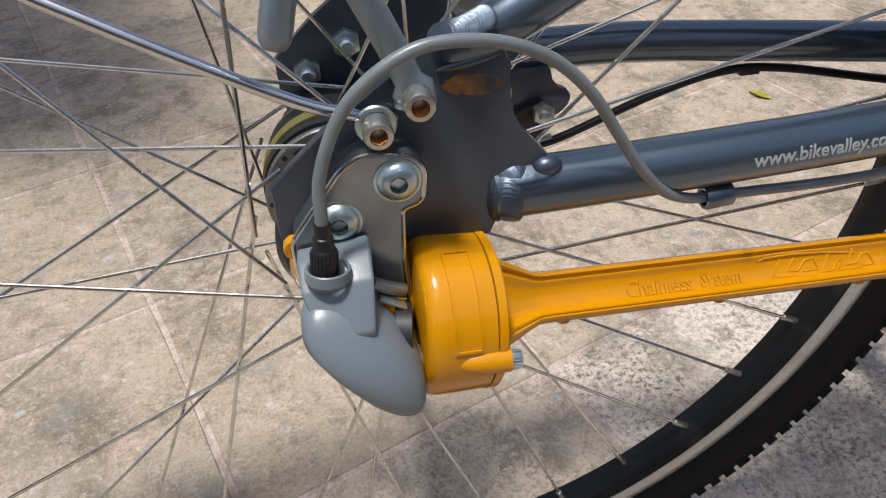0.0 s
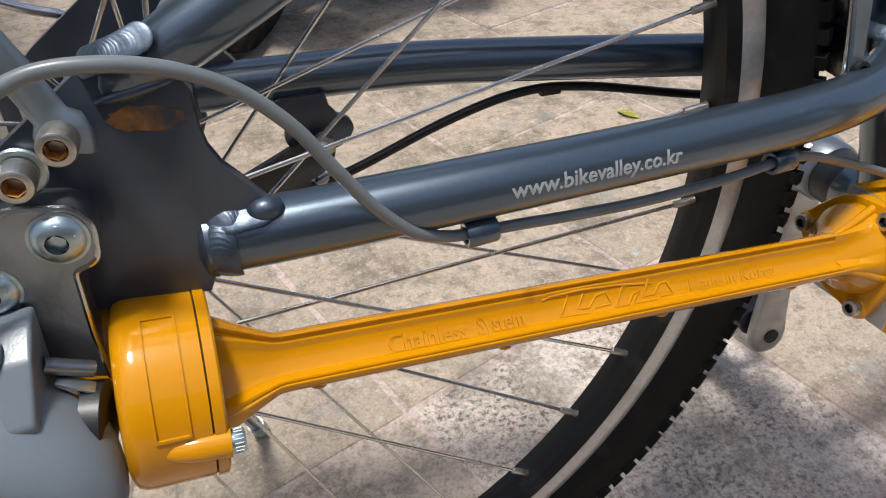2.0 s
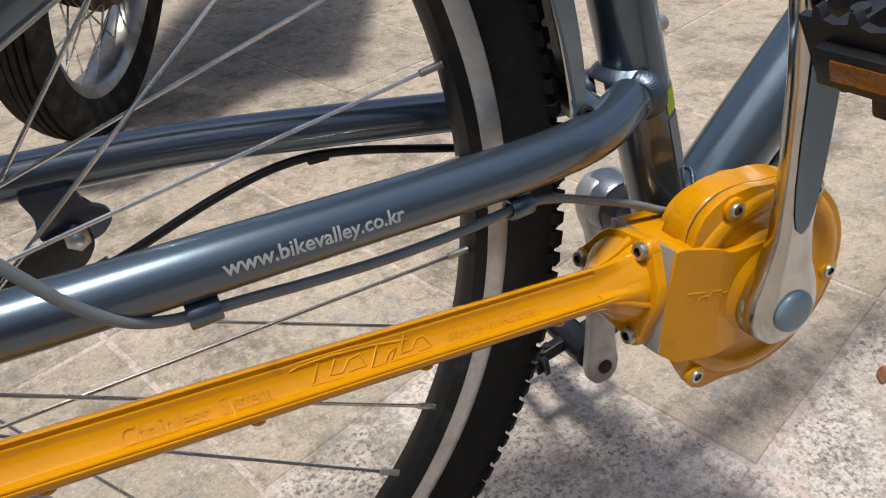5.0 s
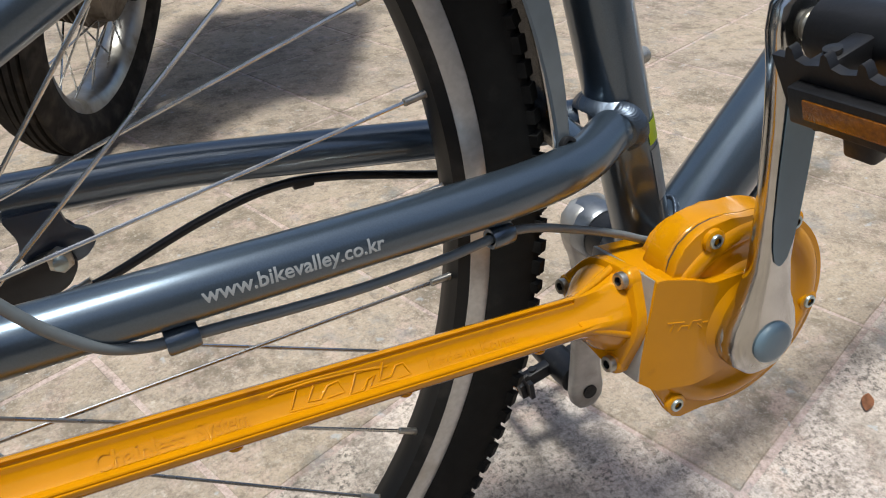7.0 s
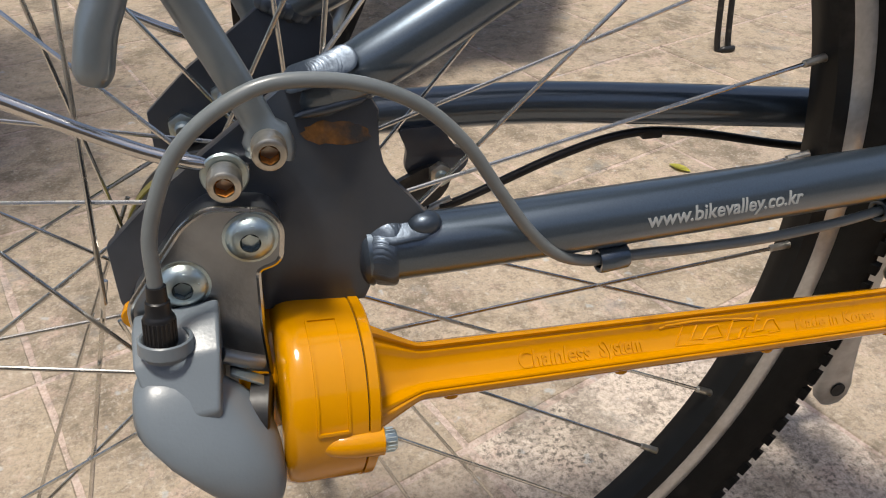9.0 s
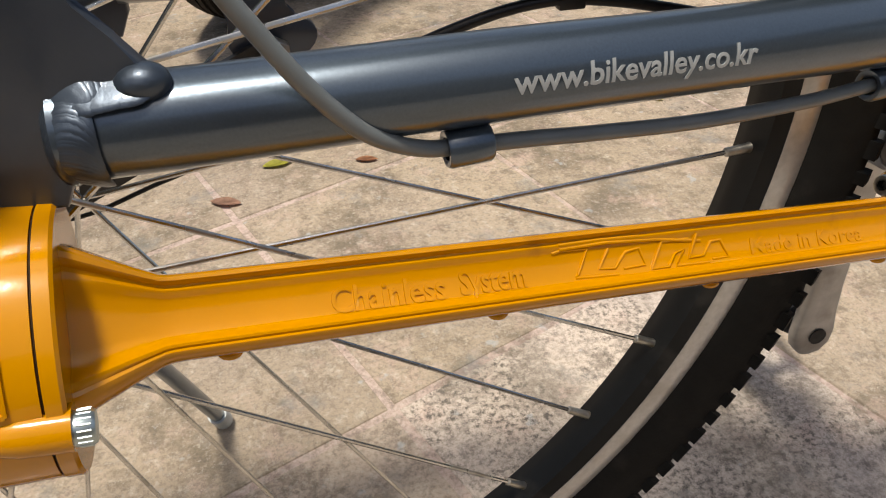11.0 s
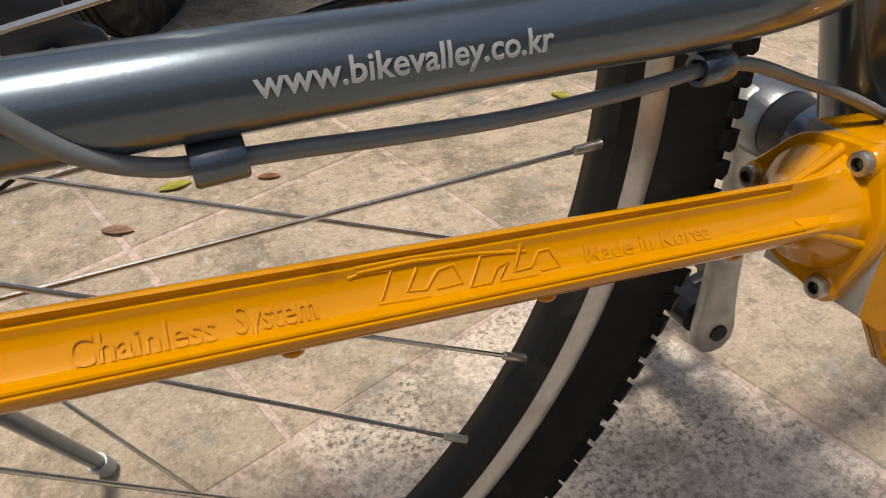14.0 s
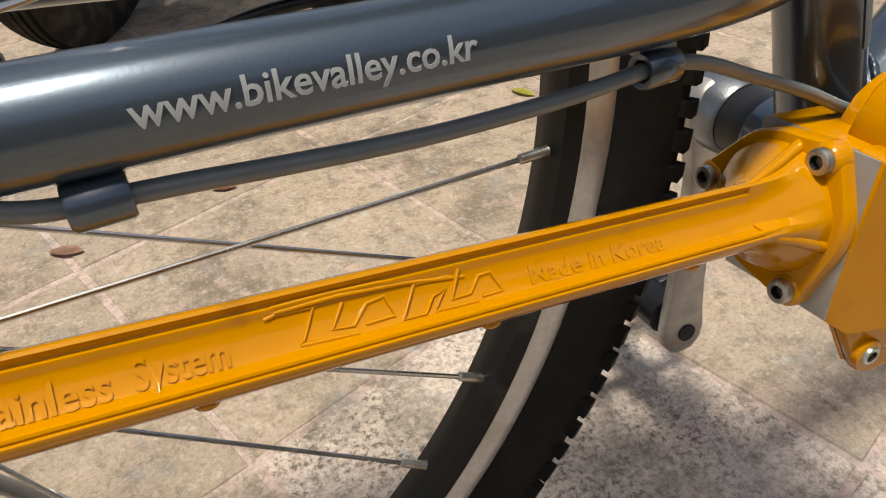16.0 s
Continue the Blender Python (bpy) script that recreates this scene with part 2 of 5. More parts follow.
def axes(way, hint=(0, 0, 1)):
    """Two directions square to way."""
    way = Vector(way).normalized()
    a = Vector(hint) - way * Vector(hint).dot(way)
    if a.length < 1e-4:
        a = Vector((1, 0, 0)) - way * way.x
    a.normalize()
    return a, way.cross(a)


def loft(rings, close=True, caps=True, bm=None):
    """A skin over rings of equally many points."""
    bm = bm or bmesh.new()
    made = [[bm.verts.new(p) for p in r] for r in rings]
    n = len(rings[0])
    for r, s in zip(made, made[1:]):
        for i in range(n if close else n - 1):
            j = (i + 1) % n
            bm.faces.new((r[i], r[j], s[j], s[i]))
    if caps:
        bm.faces.new(made[0][::-1])
        bm.faces.new(made[-1])
    return bm


def spline(points, steps=8):
    """A smooth line (Catmull-Rom) through points."""
    p = [Vector(q) for q in points]
    p = [p[0] * 2 - p[1]] + p + [p[-1] * 2 - p[-2]]
    out = []
    for i in range(1, len(p) - 2):
        for k in range(steps):
            u = k / steps
            a, b, c, d = p[i - 1], p[i], p[i + 1], p[i + 2]
            out.append(0.5 * (2 * b + (c - a) * u + (2 * a - 5 * b + 4 * c - d) * u * u + (3 * b - a - 3 * c + d) * u ** 3))
    out.append(p[-2])
    return out


def tube(points, radius, seg=20, caps=True, bm=None, hint=(0, 0, 1), flat=1.0):
    """A tube along points; radius is one number or one for each point."""
    rings = []
    for i, p in enumerate(points):
        way = (points[min(i + 1, len(points) - 1)] - points[max(i - 1, 0)])
        a, b = axes(way, hint)
        r = radius[i] if isinstance(radius, (list, tuple)) else radius
        rings.append([p + (a * math.cos(2 * math.pi * k / seg) * flat + b * math.sin(2 * math.pi * k / seg)) * r for k in range(seg)])
    return loft(rings, caps=caps, bm=bm)


def lathe(profile, origin, way, seg=32, bm=None, hint=(0, 0, 1), caps=True):
    """A turned body: profile rows are (along way, radius)."""
    way = Vector(way).normalized()
    a, b = axes(way, hint)
    o = Vector(origin)
    rings = [[o + way * h + (a * math.cos(2 * math.pi * k / seg) + b * math.sin(2 * math.pi * k / seg)) * max(r, 1e-5) for k in range(seg)] for h, r in profile]
    return loft(rings, bm=bm, caps=caps)


def prism(outline, y0, y1, bevel=0.0, segments=2, bm=None):
    """A plate: an outline in x, z drawn from y0 to y1, with its rims rounded."""
    own = bm is None
    bm = bm or bmesh.new()
    front = [bm.verts.new((x, y0, z)) for x, z in outline]
    back = [bm.verts.new((x, y1, z)) for x, z in outline]
    f0, f1 = bm.faces.new(front), bm.faces.new(back[::-1])
    n = len(outline)
    for i in range(n):
        bm.faces.new((front[i], back[i], back[(i + 1) % n], front[(i + 1) % n]))
    if bevel and own:
        rims = list({e for f in (f0, f1) for e in f.edges})
        bmesh.ops.bevel(bm, geom=rims, offset=bevel, segments=segments, profile=0.5, affect="EDGES")
    return bm


def box(centre, size, bevel=0.0, m=None, segments=2):
    bm = bmesh.new()
    bmesh.ops.create_cube(bm, size=1.0)
    bmesh.ops.scale(bm, vec=size, verts=bm.verts)
    if bevel:
        bmesh.ops.bevel(bm, geom=list(bm.edges), offset=bevel, segments=segments, profile=0.5, affect="EDGES")
    if m:
        bmesh.ops.transform(bm, matrix=m, verts=bm.verts)
    bmesh.ops.translate(bm, vec=centre, verts=bm.verts)
    return bm


def rounded(points, radius, steps=4):
    """An outline with its corners rounded."""
    out, n = [], len(points)
    for i in range(n):
        p, a, c = Vector(points[i]), Vector(points[i - 1]), Vector(points[(i + 1) % n])
        r = radius[i] if isinstance(radius, (list, tuple)) else radius
        da, dc = (a - p), (c - p)
        k = min(r, da.length * 0.45, dc.length * 0.45)
        s, e = p + da.normalized() * k, p + dc.normalized() * k
        for j in range(steps + 1):
            u = j / steps
            out.append(tuple((1 - u) ** 2 * s + 2 * u * (1 - u) * p + u * u * e))
    return out


def arc(cx, cz, r, a0, a1, n):
    return [(cx + r * math.cos(radians(a0 + (a1 - a0) * i / n)), cz + r * math.sin(radians(a0 + (a1 - a0) * i / n))) for i in range(n + 1)]


def socket_bolt(name, at, way, r, h, parent, mat, socket, label, hexr=None, dome=False):
    """A cap bolt with a six-sided socket; the head's underside is at `at`, the head points along way."""
    hexr = hexr or r * 0.5
    prof = [(0, r * 0.98), (h * 0.75, r), (h * 0.95, r * 0.93), (h, r * 0.82), (h, hexr * 1.05)]
    if dome:
        prof = [(0, r * 1.12), (h * 0.12, r * 1.12), (h * 0.16, r), (h * 0.45, r * 0.93), (h * 0.75, r * 0.76), (h * 0.95, r * 0.55), (h, hexr * 1.05)]
    head = part(name, lathe(prof + [(h * 0.45, hexr * 0.98)], at, way, 28), mat, parent, label)
    way = Vector(way).normalized()
    sink = lathe([(h * 0.30, hexr * 0.95), (h * 0.99, hexr * 1.02)], at, way, 6, caps=False)
    bottom = lathe([(h * 0.30, hexr * 0.97), (h * 0.301, 0.0)], at, way, 6, caps=False, bm=sink)
    part("socket", bottom, socket, head if parent.parent is None else parent)
    return head


def letters(text, size, depth, place, name, mat, parent, label="", fine=0.0012, shear=0.0, bold=0.0, squeeze=1.0, width=0.0):
    """Raised letters: flat text whose every vertex (along, up, out) is laid on a surface by place()."""
    cu = bpy.data.curves.new(name, "FONT")
    cu.body, cu.size, cu.extrude, cu.resolution_u, cu.shear, cu.offset = text, size, depth / 2, 3, shear, bold
    tmp = bpy.data.objects.new("tmp", cu)
    scene.collection.objects.link(tmp)
    me = bpy.data.meshes.new_from_object(tmp.evaluated_get(bpy.context.evaluated_depsgraph_get()))
    bpy.data.objects.remove(tmp)
    bm = bmesh.new()
    bm.from_mesh(me)
    bpy.data.meshes.remove(me)
    bmesh.ops.remove_doubles(bm, verts=bm.verts, dist=1e-6)
    bmesh.ops.triangulate(bm, faces=bm.faces)
    for _ in range(3):
        long = [e for e in bm.edges if e.calc_length() > fine]
        if not long:
            break
        bmesh.ops.subdivide_edges(bm, edges=long, cuts=1)
        bmesh.ops.triangulate(bm, faces=bm.faces)
    if width:
        lo, hi = min(v.co.x for v in bm.verts), max(v.co.x for v in bm.verts)
        squeeze = width / (hi - lo)
        bmesh.ops.translate(bm, vec=(-lo, 0, 0), verts=bm.verts)
    for v in bm.verts:
        v.co = place(v.co.x * squeeze, v.co.y, v.co.z + depth / 2)
    return part(name, bm, mat, parent, label)


# ---- bicycle: one thing, built upright and leaned over on its stand ----
HUB = 0.3685
bicycle = tagged(new("bicycle"), "slate-grey shaft-drive bicycle with orange gear cases leaning on its stand", "bicycle")
bicycle.matrix_world = pose(0, 0, 0, LEAN, 0, 0) @ pose(0, 0, -0.0205)


def blob(name, at, size, mat, parent, way=(1, 0, 0), label=""):
    a, b = axes(way)
    bm = bmesh.new()
    bmesh.ops.create_uvsphere(bm, u_segments=16, v_segments=10, radius=1.0)
    m = Matrix((Vector(way).normalized() * size[0], a * size[1], b * size[2])).transposed().to_4x4()
    bmesh.ops.transform(bm, matrix=m, verts=bm.verts)
    bmesh.ops.translate(bm, vec=at, verts=bm.verts)
    return part(name, bm, mat, parent, label)


def weld(points, r, parent, lumps=9, outs=None, thick=0.45):
    """A bead of weld: overlapping flat scales laid along points; outs says, for each point, which way the bead faces."""
    line = spline(points, 12)
    facing = spline(outs or [(0, -1, 0)] * len(points), 12)
    bm = bmesh.new()
    for k in range(lumps):
        i = min(len(line) - 2, max(1, round((k + 0.5) / lumps * (len(line) - 1))))
        way = (line[i + 1] - line[i - 1]).normalized()
        out = facing[i] - way * facing[i].dot(way)
        out.normalize()
        lean = (way + out * 0.055).normalized()
        face = (out - lean * out.dot(lean)).normalized()
        across = lean.cross(face)
        size = r * (1 + 0.03 * math.sin(k * 2.4)) * (0.85 if k in (0, lumps - 1) else 1.0)
        q = bmesh.ops.create_uvsphere(bm, u_segments=18, v_segments=10, radius=1.0)["verts"]
        m = Matrix((lean * size * 0.95, across * size, face * size * thick)).transposed().to_4x4()
        m.translation = line[i]
        bmesh.ops.transform(bm, matrix=m, verts=q)
    return part("weld_bead", bm, WELD_PAINT, parent, smooth=60)


# frame
STAY = [(0.060, -0.0640, 0.3975), (0.100, -0.0640, 0.3978), (0.167, -0.0625, 0.3984), (0.240, -0.0545, 0.3958), (0.308, -0.0460, 0.3936),
        (0.354, -0.0335, 0.3932), (0.387, -0.0150, 0.3975)]
stay_line = spline(STAY, 10)
frame_body = tagged(new("frame"), "welded aluminium frame in slate metallic paint")
frame_body.parent = bicycle
part("chain_stay", tube(stay_line, 0.0120, 28), FRAME_PAINT, frame_body, "slate metallic tube with white web address")
part("chain_stay", tube(spline([(x, -y, z + dz) for (x, y, z), dz in zip(STAY, (0.0075, 0.0062, 0.0036, 0.0012, -0.0021, -0.0032, -0.0015))], 10), 0.0112, 24), FRAME_PAINT, frame_body)
SEAT_LOW, SEAT_WAY = Vector((0.4330, 0, 0.283)), Vector((-0.2480, 0, 0.969))
part("seat_tube", tube([SEAT_LOW, SEAT_LOW + SEAT_WAY * 0.2, SEAT_LOW + SEAT_WAY * 0.52], 0.0172, 32), FRAME_PAINT, frame_body)
part("down_tube", tube([Vector((0.436, 0, 0.297)), Vector((0.62, 0, 0.496)), Vector((0.83, 0, 0.724))], 0.0220, 32), FRAME_PAINT, frame_body)
part("bottom_bracket_shell", lathe([(0, 0.019), (0.002, 0.0205), (0.068, 0.0205), (0.07, 0.019)], (0.436, -0.035, 0.291), (0, 1, 0), 32), FRAME_PAINT, frame_body)
for s in (-1, 1):
    part("seat_stay", tube(spline([(0.044, s * 0.0655, 0.4555), (0.10, s * 0.0625, 0.4840), (0.22, s * 0.045, 0.5480), (0.355, s * 0.016, 0.6180)], 6), [0.0045, 0.0078, 0.0094] + [0.0098] * 16, 24), FRAME_PAINT, frame_body)
part("bridge", tube([Vector((0.365, -0.030, 0.395)), Vector((0.368, 0, 0.397)), Vector((0.365, 0.030, 0.395))], 0.0075, 16), FRAME_PAINT, frame_body)
stay_way = Vector((0.89, 0.43, 0.14)).normalized()
up_w, near_w = axes(stay_way)
around = [up_w * math.cos(radians(a)) + near_w * math.sin(radians(a)) for a in (-50, -10, 30, 70, 110, 150)]
weld([tuple(Vector((0.3920, -0.0175, 0.3985)) + d * 0.0118) for d in around], 0.0044, frame_body, 44, [tuple(d - stay_way * 0.4) for d in around], 0.16)
weld([(0.3885, -0.0150, 0.4085), (0.3850, -0.0050, 0.4110), (0.3850, 0.0050, 0.4110), (0.3885, 0.0150, 0.4085)], 0.0085, frame_body, 24, [(-0.6, 0, 0.8)] * 4, 0.22)
weld([(0.4400, -0.012, 0.330), (0.4460, 0.0, 0.336), (0.4400, 0.012, 0.330)], 0.0046, frame_body, 14, [(0.7, -0.3, 0.6), (0.8, 0, 0.6), (0.7, 0.3, 0.6)])

PLATE = [(-0.0248, 0.4145), (-0.0249, 0.3940), (-0.0160, 0.3560), (0.0000, 0.3500), (0.0170, 0.3560), (0.0200, 0.3838), (0.0577, 0.3810),
         (0.0620, 0.3900), (0.0620, 0.4060), (0.0823, 0.4124)] + [(0.0765, 0.4198), (0.0700, 0.4262), (0.0668, 0.4330), (0.0655, 0.4408), (0.0671, 0.4524)] + \
        [(0.0600, 0.4660), (0.0446, 0.4680), (0.0323, 0.4590), (-0.0028, 0.4341), (-0.0139, 0.4243)]
part("dropout_plate", prism(PLATE, -0.0700, -0.0640, 0.0009), PLATE_PAINT, frame_body, "thick dark plate dropout with scuffed paint")
part("dropout_plate", prism(PLATE, 0.0640, 0.0700, 0.0009), PLATE_PAINT, frame_body)
rng = random.Random(3)
chip = [(0.0530 + 0.0112 * math.cos(a) * (1 + rng.uniform(-0.16, 0.10)), 0.4462 - 0.0012 * math.cos(a) + 0.0044 * math.sin(a) * (1 + rng.uniform(-0.20, 0.15))) for a in [2 * math.pi * k / 26 for k in range(26)]]
part("chipped_patch", prism(chip, -0.07015, -0.0695), CHIP, frame_body, "rusty patch of scraped paint")
ring_points = [(0.0638, -0.0640 - 0.0112 * math.cos(radians(a)), 0.3972 + 0.0112 * math.sin(radians(a))) for a in (-60, -32, -6, 20, 45)]
ring_outs = [(-0.35, -math.cos(radians(a)), math.sin(radians(a))) for a in (-60, -32, -6, 20, 45)]
weld(ring_points + [(0.0665, -0.0705, 0.4080), (0.0725, -0.0702, 0.4088), (0.0790, -0.0698, 0.4092)], 0.0062, frame_body, 84, ring_outs + [(-0.1, -0.6, 0.75), (0, -0.5, 0.86), (0, -0.5, 0.86)], 0.19)
blob("weld_bead", (0.0808, -0.0694, 0.4092), (0.0064, 0.0046, 0.0052), WELD_PAINT, frame_body, (1, 0, 0.05))
blob("socket_end", (0.0610, -0.0645, 0.3960), (0.0050, 0.0112, 0.0112), PLATE_PAINT, frame_body)
weld([(0.0400, -0.0700, 0.4650), (0.0450, -0.0730, 0.4670), (0.0510, -0.0740, 0.4690), (0.0575, -0.0735, 0.4715)], 0.0046, frame_body, 34, [(-0.2, -0.75, 0.6)] * 4, 0.10)
blob("stay_end", (0.0520, -0.0665, 0.4600), (0.0130, 0.0085, 0.0062), FRAME_PAINT, frame_body, (0.88, 0, 0.48))
blob("weld_bead", (0.0520, -0.0705, 0.4555), (0.0125, 0.0022, 0.0026), WELD_PAINT, frame_body, (1, 0, 0.18))
weld([(0.0330, 0.0630, 0.4630), (0.0430, 0.0600, 0.4590), (0.0560, 0.0610, 0.4540)], 0.0040, frame_body, 7)


def on_stay(x0, tilt, r):
    """A place on the chain stay's skin: along it from x0, round it from tilt degrees above the outer side."""
    run = [0.0]
    for a, b in zip(stay_line, stay_line[1:]):
        run.append(run[-1] + (b - a).length)
    first = next(i for i, p in enumerate(stay_line) if p.x >= x0)
    s0 = run[first] - (stay_line[first].x - x0)

    def place(u, v, w):
        s = s0 + u
        i = max(k for k in range(len(run) - 1) if run[k] <= s)
        f = (s - run[i]) / (run[i + 1] - run[i])
        p = stay_line[i].lerp(stay_line[i + 1], f)
        way = (stay_line[i + 1] - stay_line[i]).normalized()
        up, out = axes(way)
        out = -out if out.y > 0 else out
        a = radians(tilt) + v / r
        return p + (out * math.cos(a) + up * math.sin(a)) * (r + w)
    return place


letters("www.bikevalley.co.kr", 0.0086, 0.0003, on_stay(0.1655, -3, 0.0120), "lettering", DECAL_WHITE, frame_body, "white printed web address", 0.0022, bold=0.00012, squeeze=0.985)


def cable_clip(at, way, parent):
    """A welded ring guide under the stay that holds the cable."""
    way = Vector(way).normalized()
    a, b = axes(way)
    prof = [(-0.0058, 0.0032), (-0.0062, 0.0038), (-0.0062, 0.0048), (-0.0054, 0.0053), (0.0054, 0.0053), (0.0062, 0.0048), (0.0062, 0.0038), (0.0058, 0.0032), (-0.0058, 0.0032)]
    part("cable_guide", lathe(prof, at, way, 24, caps=False), FRAME_PAINT, parent, "slate painted ring guide")
    part("guide_neck", box(Vector(at) + Vector((0, 0.003, 0.0062)), (0.0125, 0.0070, 0.0060), 0.001), FRAME_PAINT, parent)


cable_clip((0.1560, -0.0680, 0.3825), (1, 0.06, 0.03), frame_body)
cable_clip((0.3005, -0.0500, 0.3760), (1, 0.18, -0.03), frame_body)
part("cable_guide", box((0.2365, 0.0560, 0.3800), (0.0120, 0.0060, 0.0050), 0.001), BLACK_STEEL, frame_body)
SEAT_SIDE = lambda z, a, r=0.0173: SEAT_LOW + SEAT_WAY * ((z - SEAT_LOW.z) / SEAT_WAY.z) + Vector((0.969 * math.cos(radians(a)), -math.sin(radians(a)), 0.248 * math.cos(radians(a)))) * r
for z0, z1, mat, text in ((0.383, 0.396, LIME, "lime green safety sticker"), (0.348, 0.380, DECAL_WHITE, "white safety sticker")):
    rows = [[SEAT_SIDE(z0 + (z1 - z0) * k / 6, a, 0.0177) for a in (22, 36, 50, 64, 76)] for k in range(7)]
    bm = loft(rows, close=False, caps=False)
    bmesh.ops.solidify(bm, geom=list(bm.faces), thickness=-0.0002)
    part("sticker", bm, mat, frame_body, text)
part("threaded_boss", lathe([(0, 0.0050), (0.0055, 0.0046), (0.0070, 0.0040), (0.0072, 0.0)], SEAT_SIDE(0.424, 0, 0.016), (1, 0, 0.25), 18), STEEL, frame_body, "dull brass threaded boss")
part("cable_guide", box((0.505, -0.006, 0.330), (0.014, 0.010, 0.008), 0.002, Matrix.Rotation(radians(-47), 3, "Y").to_4x4()), FRAME_PAINT, frame_body)

for x, size in ((0.2945, 0.0034), (0.3005, 0.0022), (0.3170, 0.0026)):
    i = min(range(len(stay_line)), key=lambda k: abs(stay_line[k].x - x))
    c = stay_line[i].copy()
    c.x = x
    way = (stay_line[i + 1] - stay_line[i - 1]).normalized()
    out = (Vector((0, -0.93, 0.36)) - way * way.dot(Vector((0, -0.93, 0.36)))).normalized()
    across = way.cross(out)
    for k, (u, v) in enumerate(((0, 0.0), (0.0008, 0.0005), (-0.0006, -0.0006))):
        base_ = c + (out * math.cos(v / 0.012) + across * math.sin(v / 0.012)) * 0.01195
        part("scuff", tube([base_ + way * (u - size * (0.5 - 0.1 * k)), base_ + way * (u + size * (0.5 - 0.12 * k))], 0.00016, 6), SCUFF, frame_body, "pale scuff in the paint")

# gear cable with its ferrule
CABLE = [(-0.0072, -0.1000, 0.4090), (-0.0066, -0.0995, 0.4180), (-0.0050, -0.0990, 0.4330), (0.0030, -0.0985, 0.4515), (0.0140, -0.0980, 0.4635), (0.0300, -0.0965, 0.4715),
         (0.0460, -0.0945, 0.4718), (0.0630, -0.0905, 0.4670), (0.0790, -0.0865, 0.4575), (0.0930, -0.0835, 0.4428), (0.1040, -0.0815, 0.4255), (0.1160, -0.0790, 0.4072),
         (0.1290, -0.0748, 0.3925), (0.1430, -0.0700, 0.3844), (0.1565, -0.0680, 0.3825), (0.1750, -0.0672, 0.3815), (0.1950, -0.0655, 0.3797), (0.2300, -0.0610, 0.3767), (0.2700, -0.0555, 0.3757), (0.3005, -0.0500, 0.3760),
         (0.3200, -0.0450, 0.3722), (0.3490, -0.0365, 0.3595), (0.3800, -0.0320, 0.3460), (0.4045, -0.0290, 0.3335), (0.4300, -0.0250, 0.3240)]
part("gear_cable", tube(spline(CABLE, 8), 0.0023, 14), CABLE_GREY, bicycle, "grey gear cable housing looping over the dropout")
ferrule = part("cable_adjuster", lathe([(0, 0.0047), (0.0098, 0.0047), (0.0106, 0.0042), (0.0112, 0.0038), (0.0150, 0.0036), (0.0155, 0.0031), (0.0200, 0.0029)], (-0.0086, -0.1018, 0.3960), (0.10, 0.10, 1), 30), BLACK_PLASTIC, bicycle, "black knurled cable adjuster")
for k in range(24):
    a = 2 * math.pi * k / 24
    way = Vector((0.10, 0.10, 1)).normalized()
    u, v = axes(way, (1, 0, 0))
    o = Vector((-0.0086, -0.1018, 0.3960)) + (u * math.cos(a) + v * math.sin(a)) * 0.0047
    part("ridge", tube([o + way * 0.0012, o + way * 0.0092], 0.00032, 6), BLACK_PLASTIC, ferrule)
part("brake_cable", tube(spline([(0.1080, 0.0560, 0.3500), (0.1270, 0.0550, 0.3535), (0.1800, 0.0550, 0.3725), (0.2200, 0.0555, 0.3812), (0.2570, 0.0550, 0.3790), (0.3215, 0.0500, 0.3660), (0.3850, 0.0380, 0.3580), (0.4250, 0.0300, 0.3560)], 8), 0.0025, 12), BLACK_PLASTIC, bicycle, "black brake cable housing")
part("cable_end", lathe([(0, 0.003), (0.012, 0.003), (0.013, 0.0022), (0.02, 0.0022)], (0.1030, 0.0560, 0.3470), (1, 0, 0.4), 16), STEEL, bicycle)

# shifter bracket
BRACKET = rounded([(-0.0195, 0.3993), (-0.0185, 0.3600), (-0.0060, 0.3480), (0.0160, 0.3450), (0.0212, 0.3500), (0.0208, 0.3840), (0.0223, 0.4073), (0.0300, 0.4095), (0.0318, 0.4220),
                   (0.0280, 0.4280), (0.0099, 0.4310), (0.0020, 0.4265)], [0.004, 0.006, 0.006, 0.006, 0.004, 0.003, 0.002, 0.004, 0.004, 0.004, 0.004, 0.004])
bracket = part("shifter_bracket", prism(BRACKET, -0.0838, -0.0800), ALU_PLATE, bicycle, "brushed aluminium bracket plate with polished rim")
edge = []
for x, z in BRACKET:
    if not edge or (Vector((x, -0.0832, z)) - edge[-1]).length > 0.0006:
        edge.append(Vector((x, -0.0832, z)))
part("rim", tube(edge + edge[:2], 0.0011, 8, hint=(0, 1, 0)), POLISHED, bracket, "polished rolled rim")
part("flange", prism(BRACKET, -0.0806, -0.0700, 0.0), ALU_PLATE, bracket)
BOLT_WAY = (0.0, -1.0, 0.0)
socket_bolt("dome_bolt", (0.0215, -0.0838, 0.4195), BOLT_WAY, 0.0078, 0.0040, bicycle, ZINC, SOCKET_SHADE, "zinc-plated dome head bolt", 0.0031, True)
